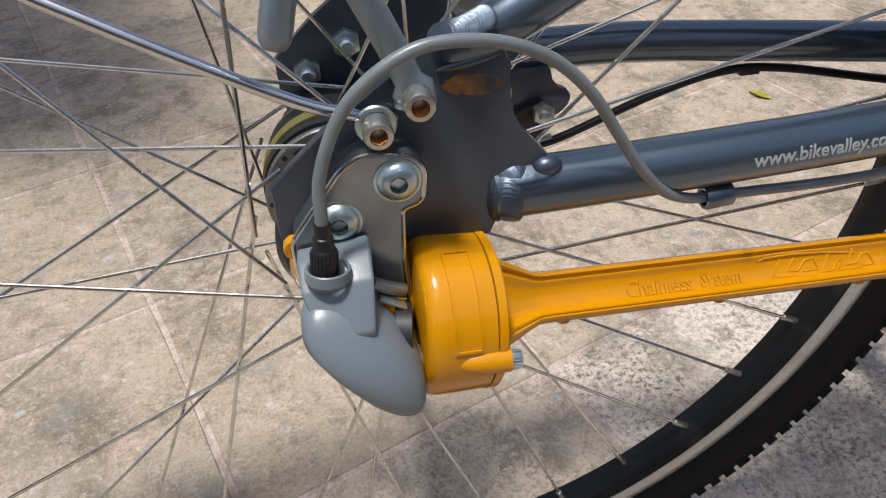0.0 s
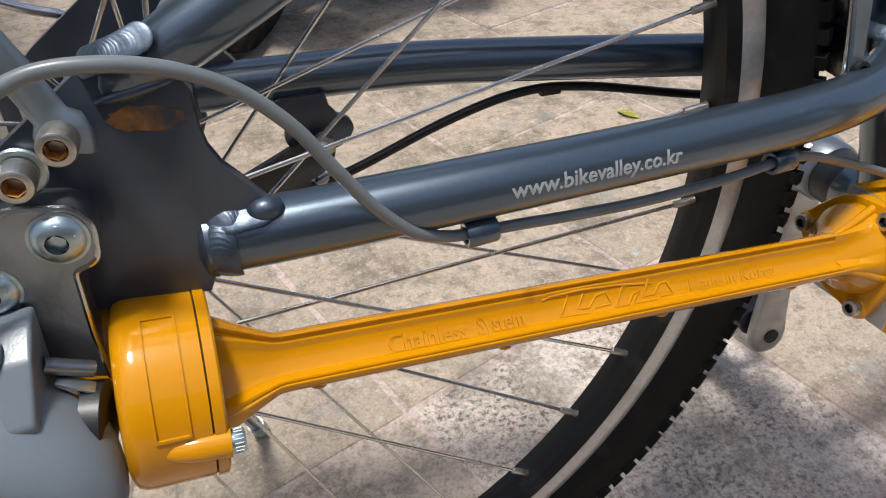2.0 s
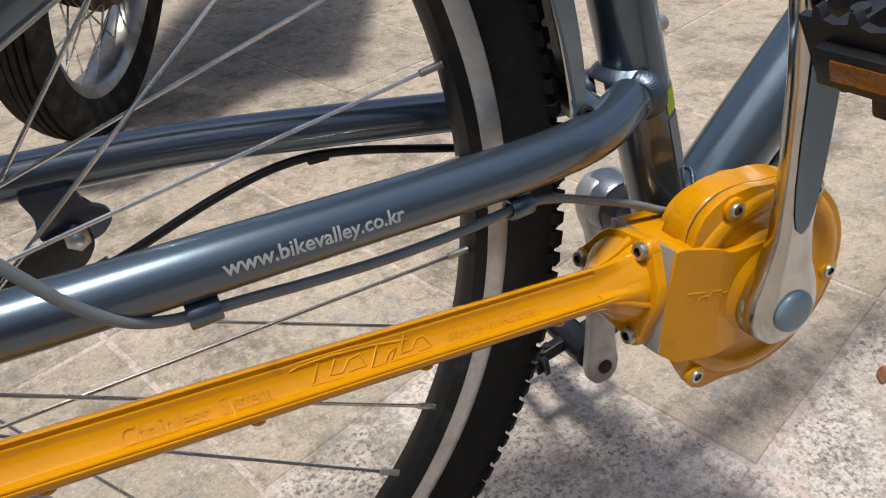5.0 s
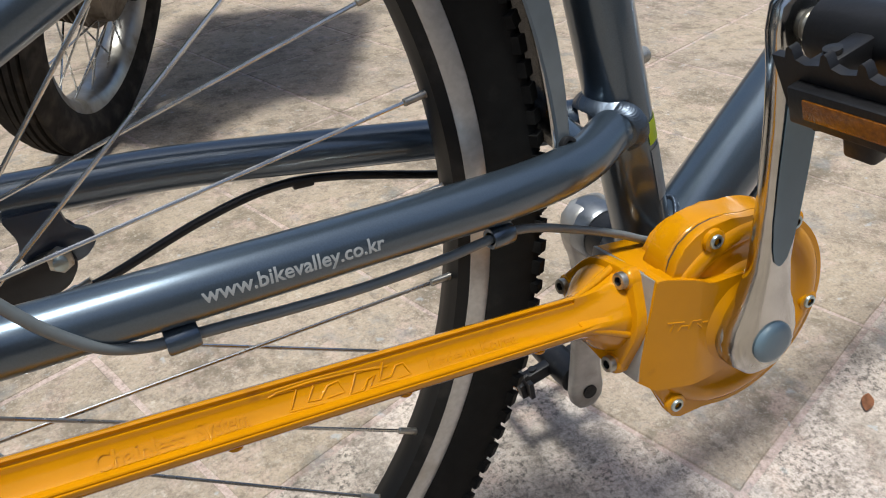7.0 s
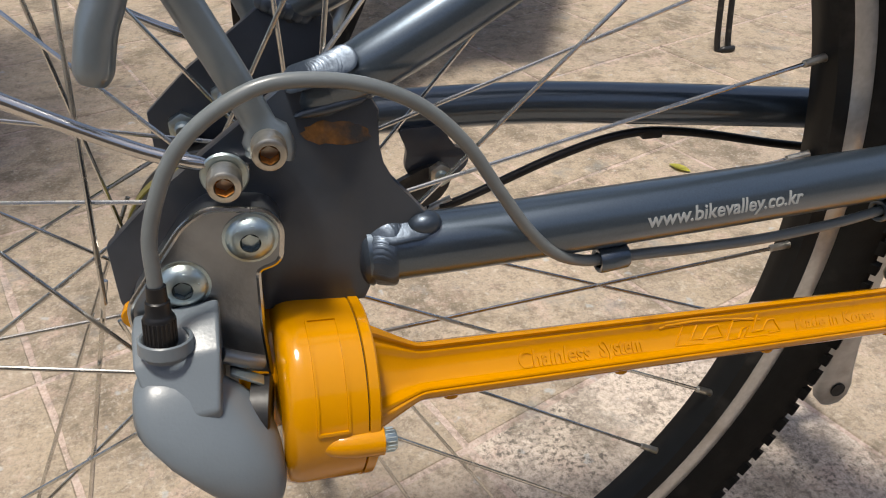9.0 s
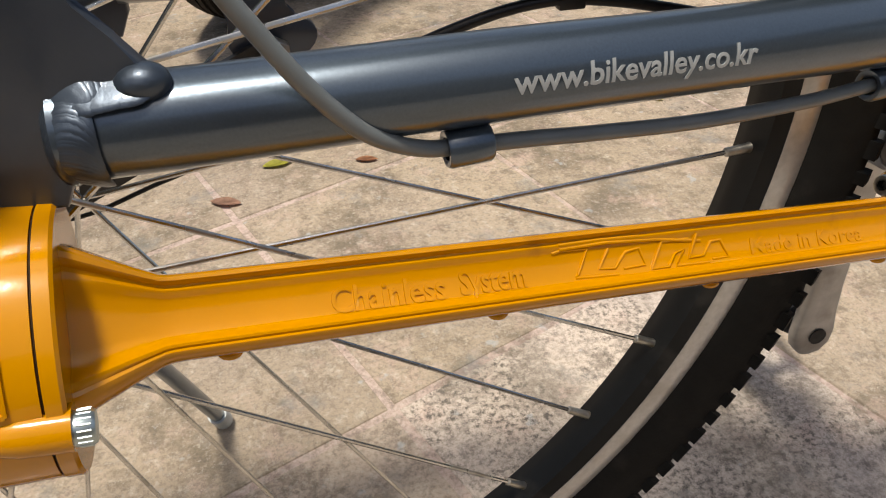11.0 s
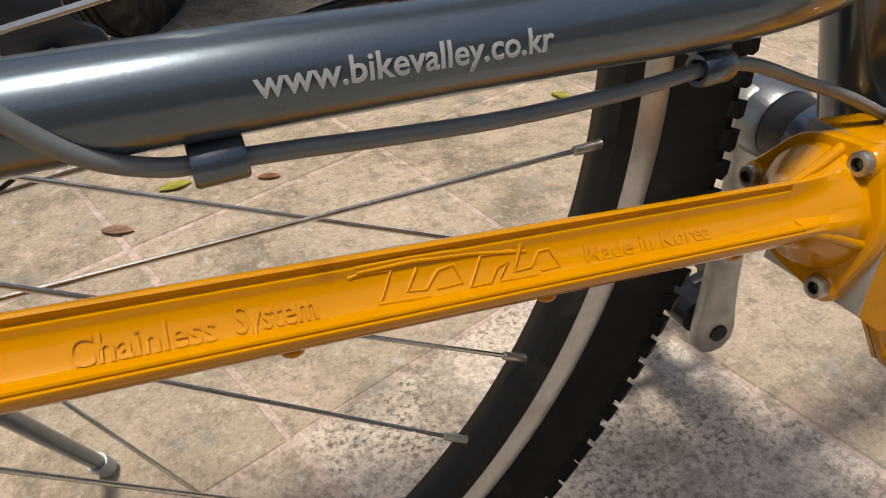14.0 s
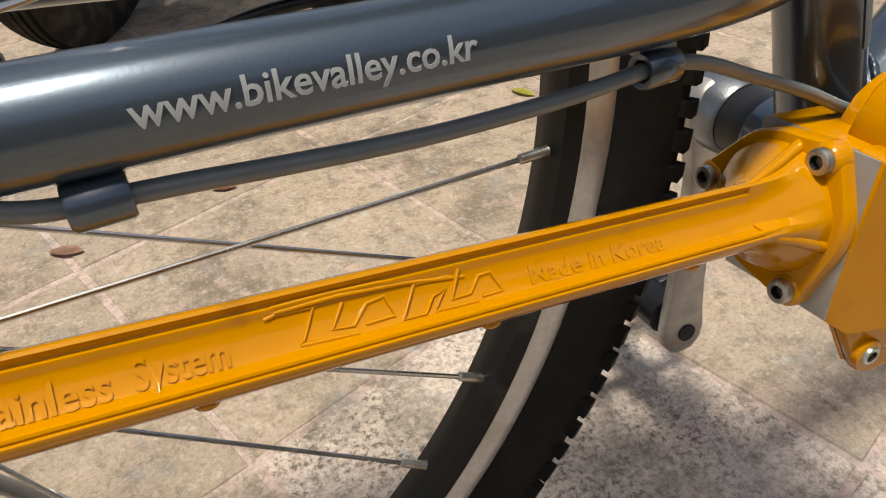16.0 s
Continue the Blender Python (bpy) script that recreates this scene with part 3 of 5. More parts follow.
for bx, bz in ((0.0215, 0.4195), (-0.0015, 0.4055)):
    for a in (135, 75, 10):   # worn grade marks on the domes
        m = Matrix.Translation((bx + 0.0054 * math.cos(radians(a)), -0.0868, bz + 0.0054 * math.sin(radians(a)))) @ Matrix.Rotation(radians(90 - a), 4, "Y") @ Matrix.Rotation(radians(-34), 4, "X")
        bm = box((0, 0, 0), (0.0014, 0.0006, 0.0006), 0.0001)
        bmesh.ops.transform(bm, matrix=m, verts=bm.verts)
        part("grade_mark", bm, ZINC, bicycle)
socket_bolt("dome_bolt", (-0.0015, -0.0838, 0.4055), BOLT_WAY, 0.0078, 0.0040, bicycle, ZINC, SOCKET_SHADE, "zinc-plated dome head bolt", 0.0031, True)
socket_bolt("cap_bolt", (0.0310, -0.0830, 0.4495), BOLT_WAY, 0.0054, 0.0085, bicycle, STEEL, RUST, "steel cap bolt with rusted socket", 0.0030)
socket_bolt("cap_bolt", (0.0165, -0.0790, 0.4390), BOLT_WAY, 0.0054, 0.0085, bicycle, STEEL, RUST, "steel cap bolt with rusted socket", 0.0030)
part("washer", lathe([(0, 0.0072), (0.0012, 0.0075), (0.0018, 0.0070)], (0.0165, -0.0765, 0.4390), BOLT_WAY, 28), ZINC, bicycle)

# grey shifter box over the axle end: a block above that swells into a blunt snout
def superring(c, sx, sy, e=3.0, n=28, tilt=0.0, skew=0.0):
    out = []
    for k in range(n):
        a = 2 * math.pi * k / n
        ca, sa = math.cos(a), math.sin(a)
        x, y = math.copysign(abs(ca) ** (2 / e), ca) * sx, math.copysign(abs(sa) ** (2 / e), sa) * sy
        out.append(Vector(c) + Vector((x, y, x * tilt + y * skew)))
    return out


shifter = tagged(new("shifter_box"), "grey plastic shifter box with blunt snout")
shifter.parent = bicycle
BLOCK_SIDE = [(-0.0850, 0.3992), (-0.0930, 0.3980), (-0.1036, 0.3922), (-0.1150, 0.3772), (-0.1130, 0.3680), (-0.0850, 0.3680)]
bm = bmesh.new()
ends = [[bm.verts.new((x * (1.0 if z > 0.38 else 0.72), y, z + 0.09 * x)) for y, z in BLOCK_SIDE] for x in (-0.0186, 0.0086)]
bm.faces.new(ends[0])
bm.faces.new(ends[1][::-1])
for i in range(6):
    bm.faces.new((ends[0][i], ends[0][(i + 1) % 6], ends[1][(i + 1) % 6], ends[1][i]))
bmesh.ops.recalc_face_normals(bm, faces=bm.faces)
bmesh.ops.bevel(bm, geom=list(bm.edges), offset=0.0015, segments=3, profile=0.5, affect="EDGES")
part("block", bm, GREY_PLASTIC, shifter, smooth=35)
rings = [superring((-0.0060, -0.1062, 0.3854), 0.0040, 0.0030, 2.4, tilt=-0.20, skew=0.40), superring((-0.0058, -0.1066, 0.3840), 0.0085, 0.0056, 2.4, tilt=-0.25, skew=0.40), superring((-0.0048, -0.1067, 0.3803), 0.0136, 0.0098, 2.5, tilt=-0.32, skew=0.36),
         superring((-0.0028, -0.1069, 0.3750), 0.0170, 0.0138, 2.5, tilt=-0.36, skew=0.33), superring((-0.0006, -0.1074, 0.3695), 0.0196, 0.0166, 2.5, tilt=-0.40, skew=0.30), superring((0.0028, -0.1080, 0.3632), 0.0188, 0.0178, 2.5, tilt=-0.43, skew=0.30),
         superring((0.0060, -0.1088, 0.3562), 0.0164, 0.0170, 2.4, tilt=-0.46, skew=0.30), superring((0.0086, -0.1098, 0.3500), 0.0138, 0.0150, 2.3, tilt=-0.48, skew=0.30), superring((0.0104, -0.1106, 0.3450), 0.0112, 0.0120, 2.2, tilt=-0.48, skew=0.30),
         superring((0.0113, -0.1112, 0.3418), 0.0080, 0.0084, 2.1, tilt=-0.48, skew=0.30), superring((0.0117, -0.1115, 0.3404), 0.0038, 0.0040, 2.0, tilt=-0.48, skew=0.30)]
part("snout", loft(rings), GREY_PLASTIC, shifter, smooth=60)
cup = lathe([(0.0, 0.0068), (0.0062, 0.0070), (0.0066, 0.0076), (0.0062, 0.0082), (0.0022, 0.0084)], (-0.0080, -0.1008, 0.3915), (0.10, 0.10, 1), 26, caps=False)
part("cable_cup", cup, GREY_PLASTIC, shifter)
part("brace", tube([Vector((0.0070, -0.0945, 0.3835)), Vector((0.0130, -0.0925, 0.3790)), Vector((0.0190, -0.0905, 0.3750))], 0.0027, 14), ALU_PLATE, bicycle, "small dull metal tie rod")
part("brace_tab", box((0.0140, -0.0955, 0.3745), (0.0120, 0.0050, 0.0012), 0.0004, Matrix.Rotation(radians(34), 3, "Y").to_4x4()), ZINC, bicycle, "small zinc brace tab")
part("axle_washer", lathe([(0, 0.013), (0.006, 0.013), (0.0065, 0.012)], (0.0135, -0.0960, 0.3590), (1, -0.1, -0.1), 24), BLACK_STEEL, bicycle)

# rear gear case, drive shaft housing, front gear case
shaft_way = Vector((1.0, 0.100, -0.125)).normalized()
FACE_TILT = radians(36)
TEXT_AT = Vector((0.1717, -0.0743, 0.3405))


def shaft_frame(way):
    """The way that the housing's face looks, and the way up across it."""
    up, out = axes(way)
    out = -out if out.y > 0 else out
    return out * math.cos(FACE_TILT) + up * math.sin(FACE_TILT), up * math.cos(FACE_TILT) - out * math.sin(FACE_TILT)


face_out, face_up = shaft_frame(shaft_way)


def on_axis(x):
    """The middle of the housing's face at x."""
    return TEXT_AT + shaft_way * ((x - TEXT_AT.x) / shaft_way.x) + face_up * 0.0016


rear_case = tagged(new("rear_gear_case"), "orange enamelled rear gear case with a dark seam")
rear_case.parent = bicycle
CASE_AT = Vector((0.0188, -0.0810, 0.3542))
part("drum", lathe([(0.0020, 0.0150), (0.0020, 0.0280), (0.0026, 0.0304), (0.0042, 0.0323), (0.0066, 0.0333), (0.0092, 0.0336), (0.0288, 0.0336)], CASE_AT, shaft_way, 44), YELLOW, rear_case)
for x, z in ((-0.0192, 0.3920), (-0.0190, 0.3515)):
    part("ear", lathe([(0, 0.0048), (0.0035, 0.0048), (0.0042, 0.0042), (0.0042, 0.0022), (0.0008, 0.0020)], (x, -0.0740, z), (0, -1, 0), 24), YELLOW, rear_case)
    part("ear_web", box((x + 0.0060, -0.0762, z), (0.0120, 0.0034, 0.0080), 0.0008), YELLOW, rear_case)
    part("ear_hole", lathe([(0, 0.0021), (0.0012, 0.0021), (0.0013, 0.0)], (x, -0.0744, z), (0, -1, 0), 16), HOLE_SHADE, rear_case)
part("shaft_collar", lathe([(-0.0130, 0.0220), (-0.0125, 0.0262), (-0.0115, 0.0270), (0.0034, 0.0274)], CASE_AT + Vector((0, 0.0220, 0)), shaft_way, 44), YELLOW, rear_case)
part("seam", lathe([(0.0284, 0.0325), (0.0291, 0.0330), (0.0295, 0.0325)], CASE_AT, shaft_way, 44), SEAM, rear_case)
part("flange", lathe([(0.0293, 0.0325), (0.0295, 0.0339), (0.0328, 0.0339), (0.0336, 0.0330)], CASE_AT, shaft_way, 44), YELLOW, rear_case)


def on_drum(a0, h0, r=0.0335):
    up, out = axes(shaft_way)
    out = -out if out.y > 0 else out
    def place(h, a, w):
        return CASE_AT + shaft_way * (h0 + h) + (out * math.cos(a0 + a) + up * math.sin(a0 + a)) * (r + w)
    return place


def rib(place, h0, h1, a0, a1, w, t, parent, mat, n=10):
    """A thin raised strip on a turned skin."""
    bm = bmesh.new()
    rings = []
    for k in range(n + 1):
        u = k / n
        h, a = h0 + (h1 - h0) * u, a0 + (a1 - a0) * u
        dh, da = (w / 2, 0.0) if abs(a1 - a0) > 0.05 else (0.0, w / 2 / 0.03)
        rings.append([place(h - dh, a - da, -0.0004), place(h - dh * 0.8, a - da * 0.8, t), place(h + dh * 0.8, a + da * 0.8, t), place(h + dh, a + da, -0.0004)])
    return part("rib", loft(rings, bm=bm), mat, parent)


dp = on_drum(0.0, 0.0)
for h in (0.0118, 0.0222):
    rib(dp, h, h, 0.17, 1.40, 0.0011, 0.0007, rear_case, YELLOW, 20)
for a in (0.17, 1.40):
    rib(dp, 0.0118, 0.0222, a, a, 0.0012, 0.0007, rear_case, YELLOW)
part("lug", tube([dp(0.0120, -0.03, -0.0040), dp(0.0140, -0.03, -0.0034), dp(0.0175, -0.03, -0.0026), dp(0.0240, -0.03, -0.0018), dp(0.0342, -0.03, -0.0014)], [0.0010, 0.0030, 0.0044, 0.0052, 0.0054], 20), YELLOW, rear_case)
pin_at = dp(0.0340, -0.03, -0.0008)
part("cap_bolt", lathe([(0, 0.0040), (0.0038, 0.0041), (0.0046, 0.0036), (0.0048, 0.0)], pin_at, shaft_way, 24), ZINC, rear_case, "knurled steel cap bolt")
for k in range(18):
    up, out = axes(shaft_way)
    d = (up * math.cos(2 * math.pi * k / 18) + out * math.sin(2 * math.pi * k / 18)) * 0.0040
    part("ridge", tube([pin_at + d + shaft_way * 0.001, pin_at + d + shaft_way * 0.0038], 0.00028, 6), ZINC, rear_case)

# the housing's section: a shallow channel between two rails, facing up and outwards, with a round back
PROFILE = [(0.0002, 0.0108), (0.0018, 0.0106), (0.0027, 0.0100), (0.0029, 0.0092), (0.0022, 0.0085), (0.0012, 0.0081), (0.0009, 0.0075), (0.0013, 0.0069), (0.0011, 0.0062), (0.0003, 0.0053), (-0.0002, 0.0040),
           (-0.0005, 0.0010), (-0.0004, -0.0025), (0.0002, -0.0042), (0.0014, -0.0051), (0.0031, -0.0056), (0.0039, -0.0062), (0.0038, -0.0069), (0.0032, -0.0074), (0.0036, -0.0080), (0.0031, -0.0089), (0.0010, -0.0101),
           (-0.0030, -0.0109), (-0.0095, -0.0107), (-0.0150, -0.0080), (-0.0180, -0.0030), (-0.0180, 0.0030), (-0.0150, 0.0085), (-0.0085, 0.0110), (-0.0030, 0.0112)]


def shaft_ring(p, kn, kw, dn=0.0):
    return [p + face_out * (a * kn + dn) + face_up * (b * kw) for a, b in PROFILE]


housing = tagged(new("shaft_housing"), "orange enamelled cast drive shaft housing with raised lettering")
housing.parent = bicycle
rings = []
for x, kn, kw, dn in ((0.0505, 1.15, 1.96, 0.0056), (0.0550, 1.13, 1.82, 0.0050), (0.0620, 1.08, 1.52, 0.0032), (0.0690, 1.03, 1.22, 0.0014), (0.0735, 1.01, 1.04, 0.0003), (0.0755, 1.0, 1.01, 0.0001), (0.0780, 1.0, 1.0, 0.0)):
    rings.append(shaft_ring(on_axis(x), kn, kw, dn))
rings += [shaft_ring(on_axis(0.08 + 0.266 * k / 12), 1.0, 1.0) for k in range(1, 13)]
part("casting", loft(rings), YELLOW, housing, smooth=32)


def face_dip(w):
    """How far the channel's floor lies out from the face at the height w across it."""
    floor = sorted((b, a) for a, b in PROFILE[8:15])
    return float(np.interp(w, [b for b, _ in floor], [a for _, a in floor])) - 0.0002


def on_shaft(x0, lift=0.0):
    def place(u, v, w):
        return on_axis(x0) + shaft_way * u + face_out * (w + face_dip(v + lift)) + face_up * (v + lift)
    return place


letters("Chainless", 0.0098, 0.0007, on_shaft(0.1150, -0.0040), "lettering", YELLOW, housing, "raised cast lettering", 0.004, bold=0.00016, width=0.0322)
letters("System", 0.0098, 0.0007, on_shaft(0.1512, -0.0036), "lettering", YELLOW, housing, "raised cast lettering", 0.004, bold=0.00016, width=0.0206)
letters("Made in Korea", 0.0078, 0.0005, on_shaft(0.2530, -0.0032), "lettering", YELLOW, housing, "raised cast lettering", 0.004, bold=0.0001, width=0.0490)
# the maker's mark as plain raised strokes
mark = on_shaft(0.1815)
for stroke in (((0.0012, 0.0070), (0.0149, 0.0073), (0.0293, 0.0070)),
               ((0.0016, 0.0057), (0.0173, 0.0062), (0.0355, 0.0054), (0.0527, 0.0034)),
               ((-0.0008, 0.0047), (0.0018, 0.0053), (0.0112, 0.0050), (0.0075, -0.0023), (0.0062, -0.0033), (0.0212, -0.0039)),
               ((0.0186, 0.0044), (0.0148, -0.0015), (0.0204, -0.0019), (0.0246, 0.0027), (0.0296, 0.0034), (0.0313, -0.0020), (0.0234, -0.0023)),
               ((0.0479, 0.0044), (0.0380, 0.0045), (0.0331, -0.0037), (0.0396, -0.0036), (0.0428, 0.0003), (0.0465, 0.0012), (0.0424, -0.0036), (0.0553, -0.0038)),
               ((0.0511, 0.0058), (0.0478, -0.0017), (0.0535, -0.0014), (0.0568, 0.0027), (0.0606, 0.0029), (0.0631, -0.0028), (0.0566, -0.0030))):
    line = [mark(u, v, 0.0) for u, v in stroke]
    part("raised_stroke", tube(line, 0.00062, 8, hint=tuple(face_out)), YELLOW, housing)
for x in (0.089, 0.1657, 0.243, 0.318):
    blob("cast_nub", on_axis(x) - face_up * 0.0106 - face_out * 0.0100, (0.0034, 0.0020, 0.0026), YELLOW, housing, shaft_way)

# the housing flares into a cone that is bolted by a lugged flange to the neck of the front case
nrm, upw = axes(shaft_way)
outw = -upw if upw.y > 0 else upw


END = Vector((0.3435, -0.0455, 0.3136))


def joint(h, o, u):
    return END + shaft_way * h + outw * o + nrm * u


def reach(outline, a):
    """How far a star-shaped outline reaches from its origin at the angle a."""
    d = (math.cos(a), math.sin(a))
    best = 0.0
    for (x0, y0), (x1, y1) in zip(outline, outline[1:] + outline[:1]):
        det = d[0] * (y0 - y1) - d[1] * (x0 - x1)
        if abs(det) > 1e-12:
            s = (x0 * (y0 - y1) - y0 * (x0 - x1)) / det
            k = (d[0] * y0 - d[1] * x0) / det
            if s > 0 and -1e-6 <= k <= 1 + 1e-6:
                best = max(best, s)
    return best


def circle(o, u, r, n=40):
    return [(o + r * math.cos(2 * math.pi * k / n), u + r * math.sin(2 * math.pi * k / n)) for k in range(n)]


def in_joint(q):
    return ((q - END).dot(outw), (q - END).dot(nrm))


section = [in_joint(q) for q in shaft_ring(on_axis(0.3400), 1.0, 1.0)]
FLANGE_AT = (-0.0045, -0.0030)
LUGS = ((0.0105, 0.0210), (0.0112, -0.0295), (-0.0335, -0.0030))
mouth = circle(*FLANGE_AT, 0.0255)
STEPS = 56
rings = []
for h, mix in ((-0.0070, 0.0), (-0.0040, 0.03), (0.0005, 0.14), (0.0060, 0.36), (0.0120, 0.62), (0.0180, 0.84), (0.0240, 0.97), (0.0275, 1.0)):
    ring = []
    for k in range(STEPS):
        a = 2 * math.pi * k / STEPS
        r = reach(section, a) * (1 - mix) + reach(mouth, a) * mix
        ring.append(joint(h, r * math.cos(a), r * math.sin(a)))
    rings.append(ring)
part("cone", loft(rings), YELLOW, housing, smooth=35)
top_rail, low_rail = in_joint(on_axis(0.340) + face_out * 0.0008 + face_up * 0.0088), in_joint(on_axis(0.340) + face_out * 0.0018 - face_up * 0.0066)
for (o0, u0), o1, u1, r in ((top_rail, -0.0010, 0.0225, 0.0021), (low_rail, 0.0190, -0.0075, 0.0024)):
    part("rib", tube([joint(-0.008, o0, u0), joint(0.010, o0 * 0.5 + o1 * 0.5, u0 * 0.5 + u1 * 0.5), joint(0.0245, o1, u1), joint(0.0280, o1, u1)], [r * 0.6, r, r * 1.15, r * 1.2], 12), YELLOW, housing)
rings = []
flange = [circle(FLANGE_AT[0] + 0.0010, FLANGE_AT[1], 0.0292)] + [circle(o, u, 0.0066) for o, u in LUGS]
pts = sorted(set(p for c in flange for p in c))
hull = []
for side_ in (pts, pts[::-1]):
    chain = []
    for p in side_:
        while len(chain) > 1 and (chain[-1][0] - chain[-2][0]) * (p[1] - chain[-2][1]) - (chain[-1][1] - chain[-2][1]) * (p[0] - chain[-2][0]) <= 0:
            chain.pop()
        chain.append(p)
    hull += chain[:-1]
for h, k_ in ((0.0226, 0.90), (0.0230, 0.965), (0.0240, 0.99), (0.0250, 1.0), (0.0290, 1.0)):
    ring = []
    for k in range(72):
        a = 2 * math.pi * k / 72
        r = reach(hull, a) * 0.99 * k_
        ring.append(joint(h, r * math.cos(a), r * math.sin(a)))
    rings.append(ring)
part("flange", loft(rings), YELLOW, housing, smooth=35)
for o, u in LUGS:
    part("lug", lathe([(0.0218, 0.0050), (0.0230, 0.0062), (0.0250, 0.0066), (0.0289, 0.0066)], joint(0, o, u), shaft_way, 22), YELLOW, housing)
    socket_bolt("cap_bolt", joint(0.0238, o, u), -shaft_way, 0.0047, 0.0055, housing, STEEL, HOLE_SHADE, "steel cap bolt", 0.0024)

# front case: bare metal end plate, neck, body, cover
front_case = tagged(new("front_gear_case"), "orange enamelled front gear case with steel bolts")
front_case.parent = bicycle
turn = Matrix((shaft_way, outw, nrm)).transposed().to_4x4()
part("end_plate", box(joint(0.0299, 0.0020, -0.0052), (0.0024, 0.0466, 0.0616), 0.0003, turn), CAST_ALU, front_case, "bare metal end plate")
part("neck", box(joint(0.0458, 0.0004, -0.0050), (0.0290, 0.0446, 0.0606), 0.0012, turn), YELLOW, front_case)
BBX, BBZ, BBR = 0.4365, 0.2965, 0.0605
CASE = [(0.3812, 0.2668), (0.3880, 0.3350), (0.3895, 0.3420), (0.3940, 0.3495), (0.4000, 0.3542), (0.4065, 0.3574), (0.4140, 0.3588), (0.4230, 0.3588)] + arc(BBX, BBZ, BBR, 92, -108, 40) + [(0.4025, 0.2370), (0.3962, 0.2398)]
bm = prism(CASE, -0.0626, -0.0450, 0.0022, 3)
for v in bm.verts:   # drafted inwards below the shaft
    if v.co.y > -0.055 and v.co.z < 0.285 and v.co.x < 0.43:
        v.co += Vector((BBX - v.co.x, 0, BBZ - v.co.z)) * 0.20
part("body", bm, YELLOW, front_case)
part("rear_hub", prism([(x + (BBX - x) * 0.16, z + (BBZ - z) * 0.16) for x, z in CASE], -0.0458, -0.0330, 0.0015), YELLOW, front_case)
part("seam", prism([(x + (BBX - x) * 0.008, z + (BBZ - z) * 0.008) for x, z in CASE], -0.0636, -0.0622), SEAM, front_case)
part("cover", prism(CASE, -0.0690, -0.0632, 0.0008, 2), YELLOW, front_case)
BLOCK = rounded([(0.3700, 0.2743), (0.3778, 0.3356), (0.3822, 0.3360), (0.4000, 0.3322), (0.4090, 0.3275), (0.4360, 0.3270), (0.4360, 0.2680), (0.4080, 0.2640), (0.3815, 0.2652)], [0.0006, 0.0006, 0.001, 0.004, 0.004, 0.003, 0.003, 0.004, 0.002])
bm = prism(BLOCK, -0.0745, -0.0580, 0.0010, 3)
bmesh.ops.bisect_plane(bm, geom=bm.verts[:] + bm.edges[:] + bm.faces[:], plane_co=(0.402, 0, 0), plane_no=(1, 0, 0))
for v in bm.verts:
    if v.co.y < -0.066:
        v.co.y += 0.0060 * max(0.0, (0.402 - v.co.x) / 0.029)
part("cover_block", bm, YELLOW, front_case)
sweep = []
for k in range(73):
    a = radians(-152 + 304 * k / 72)
    sweep.append([Vector((BBX + r * math.cos(a), -0.0690 - h, BBZ + r * math.sin(a))) for h, r in ((-0.0020, 0.0580), (0.0008, 0.0568), (0.0020, 0.0545), (0.0025, 0.0520), (0.0025, 0.0495), (0.0016, 0.0470), (0.0002, 0.0455), (0.0, 0.0360), (0.0006, 0.0340), (-0.0020, 0.0330))])
part("cover_face", loft(sweep), YELLOW, front_case, smooth=60)
part("boss", lathe([(-0.0010, 0.0355), (0.0008, 0.0345), (0.0032, 0.0322), (0.0052, 0.0285), (0.0066, 0.0240), (0.0082, 0.0205), (0.0086, 0.0)], (BBX, -0.0690, BBZ), (0, -1, 0), 56), YELLOW, front_case, smooth=60)
for x, z in ((0.4115, 0.3500), (0.4880, 0.2885), (0.3960, 0.2505), (0.466, 0.346)):
    part("bolt_seat", lathe([(0, 0.0066), (0.0026, 0.0062), (0.0030, 0.0054)], (x, -0.0686, z), (0, -1, 0), 24), YELLOW, front_case)
    socket_bolt("cap_bolt", (x, -0.0700, z), (0, -1, 0), 0.0040, 0.0030, front_case, ZINC, HOLE_SHADE, "zinc cap bolt", 0.0023)
# the small maker's mark on the block, as plain raised strokes
for x0, z0, x1, z1 in ((0.3850, 0.3090, 0.3945, 0.3078), (0.3890, 0.3085, 0.3872, 0.3030), (0.3930, 0.3055, 0.3915, 0.3028), (0.3930, 0.3055, 0.3970, 0.3050), (0.3990, 0.3074, 0.3972, 0.3024), (0.3990, 0.3074, 0.4040, 0.3068), (0.4020, 0.3050, 0.4050, 0.3022), (0.4055, 0.3046, 0.4090, 0.3042)):
    ends = [Vector((x, -0.0745 + 0.0060 * max(0.0, (0.402 - x) / 0.029), z)) for x, z in ((x0, z0), (x1, z1))]
    part("raised_stroke", tube(ends, 0.00045, 8), YELLOW, front_case)


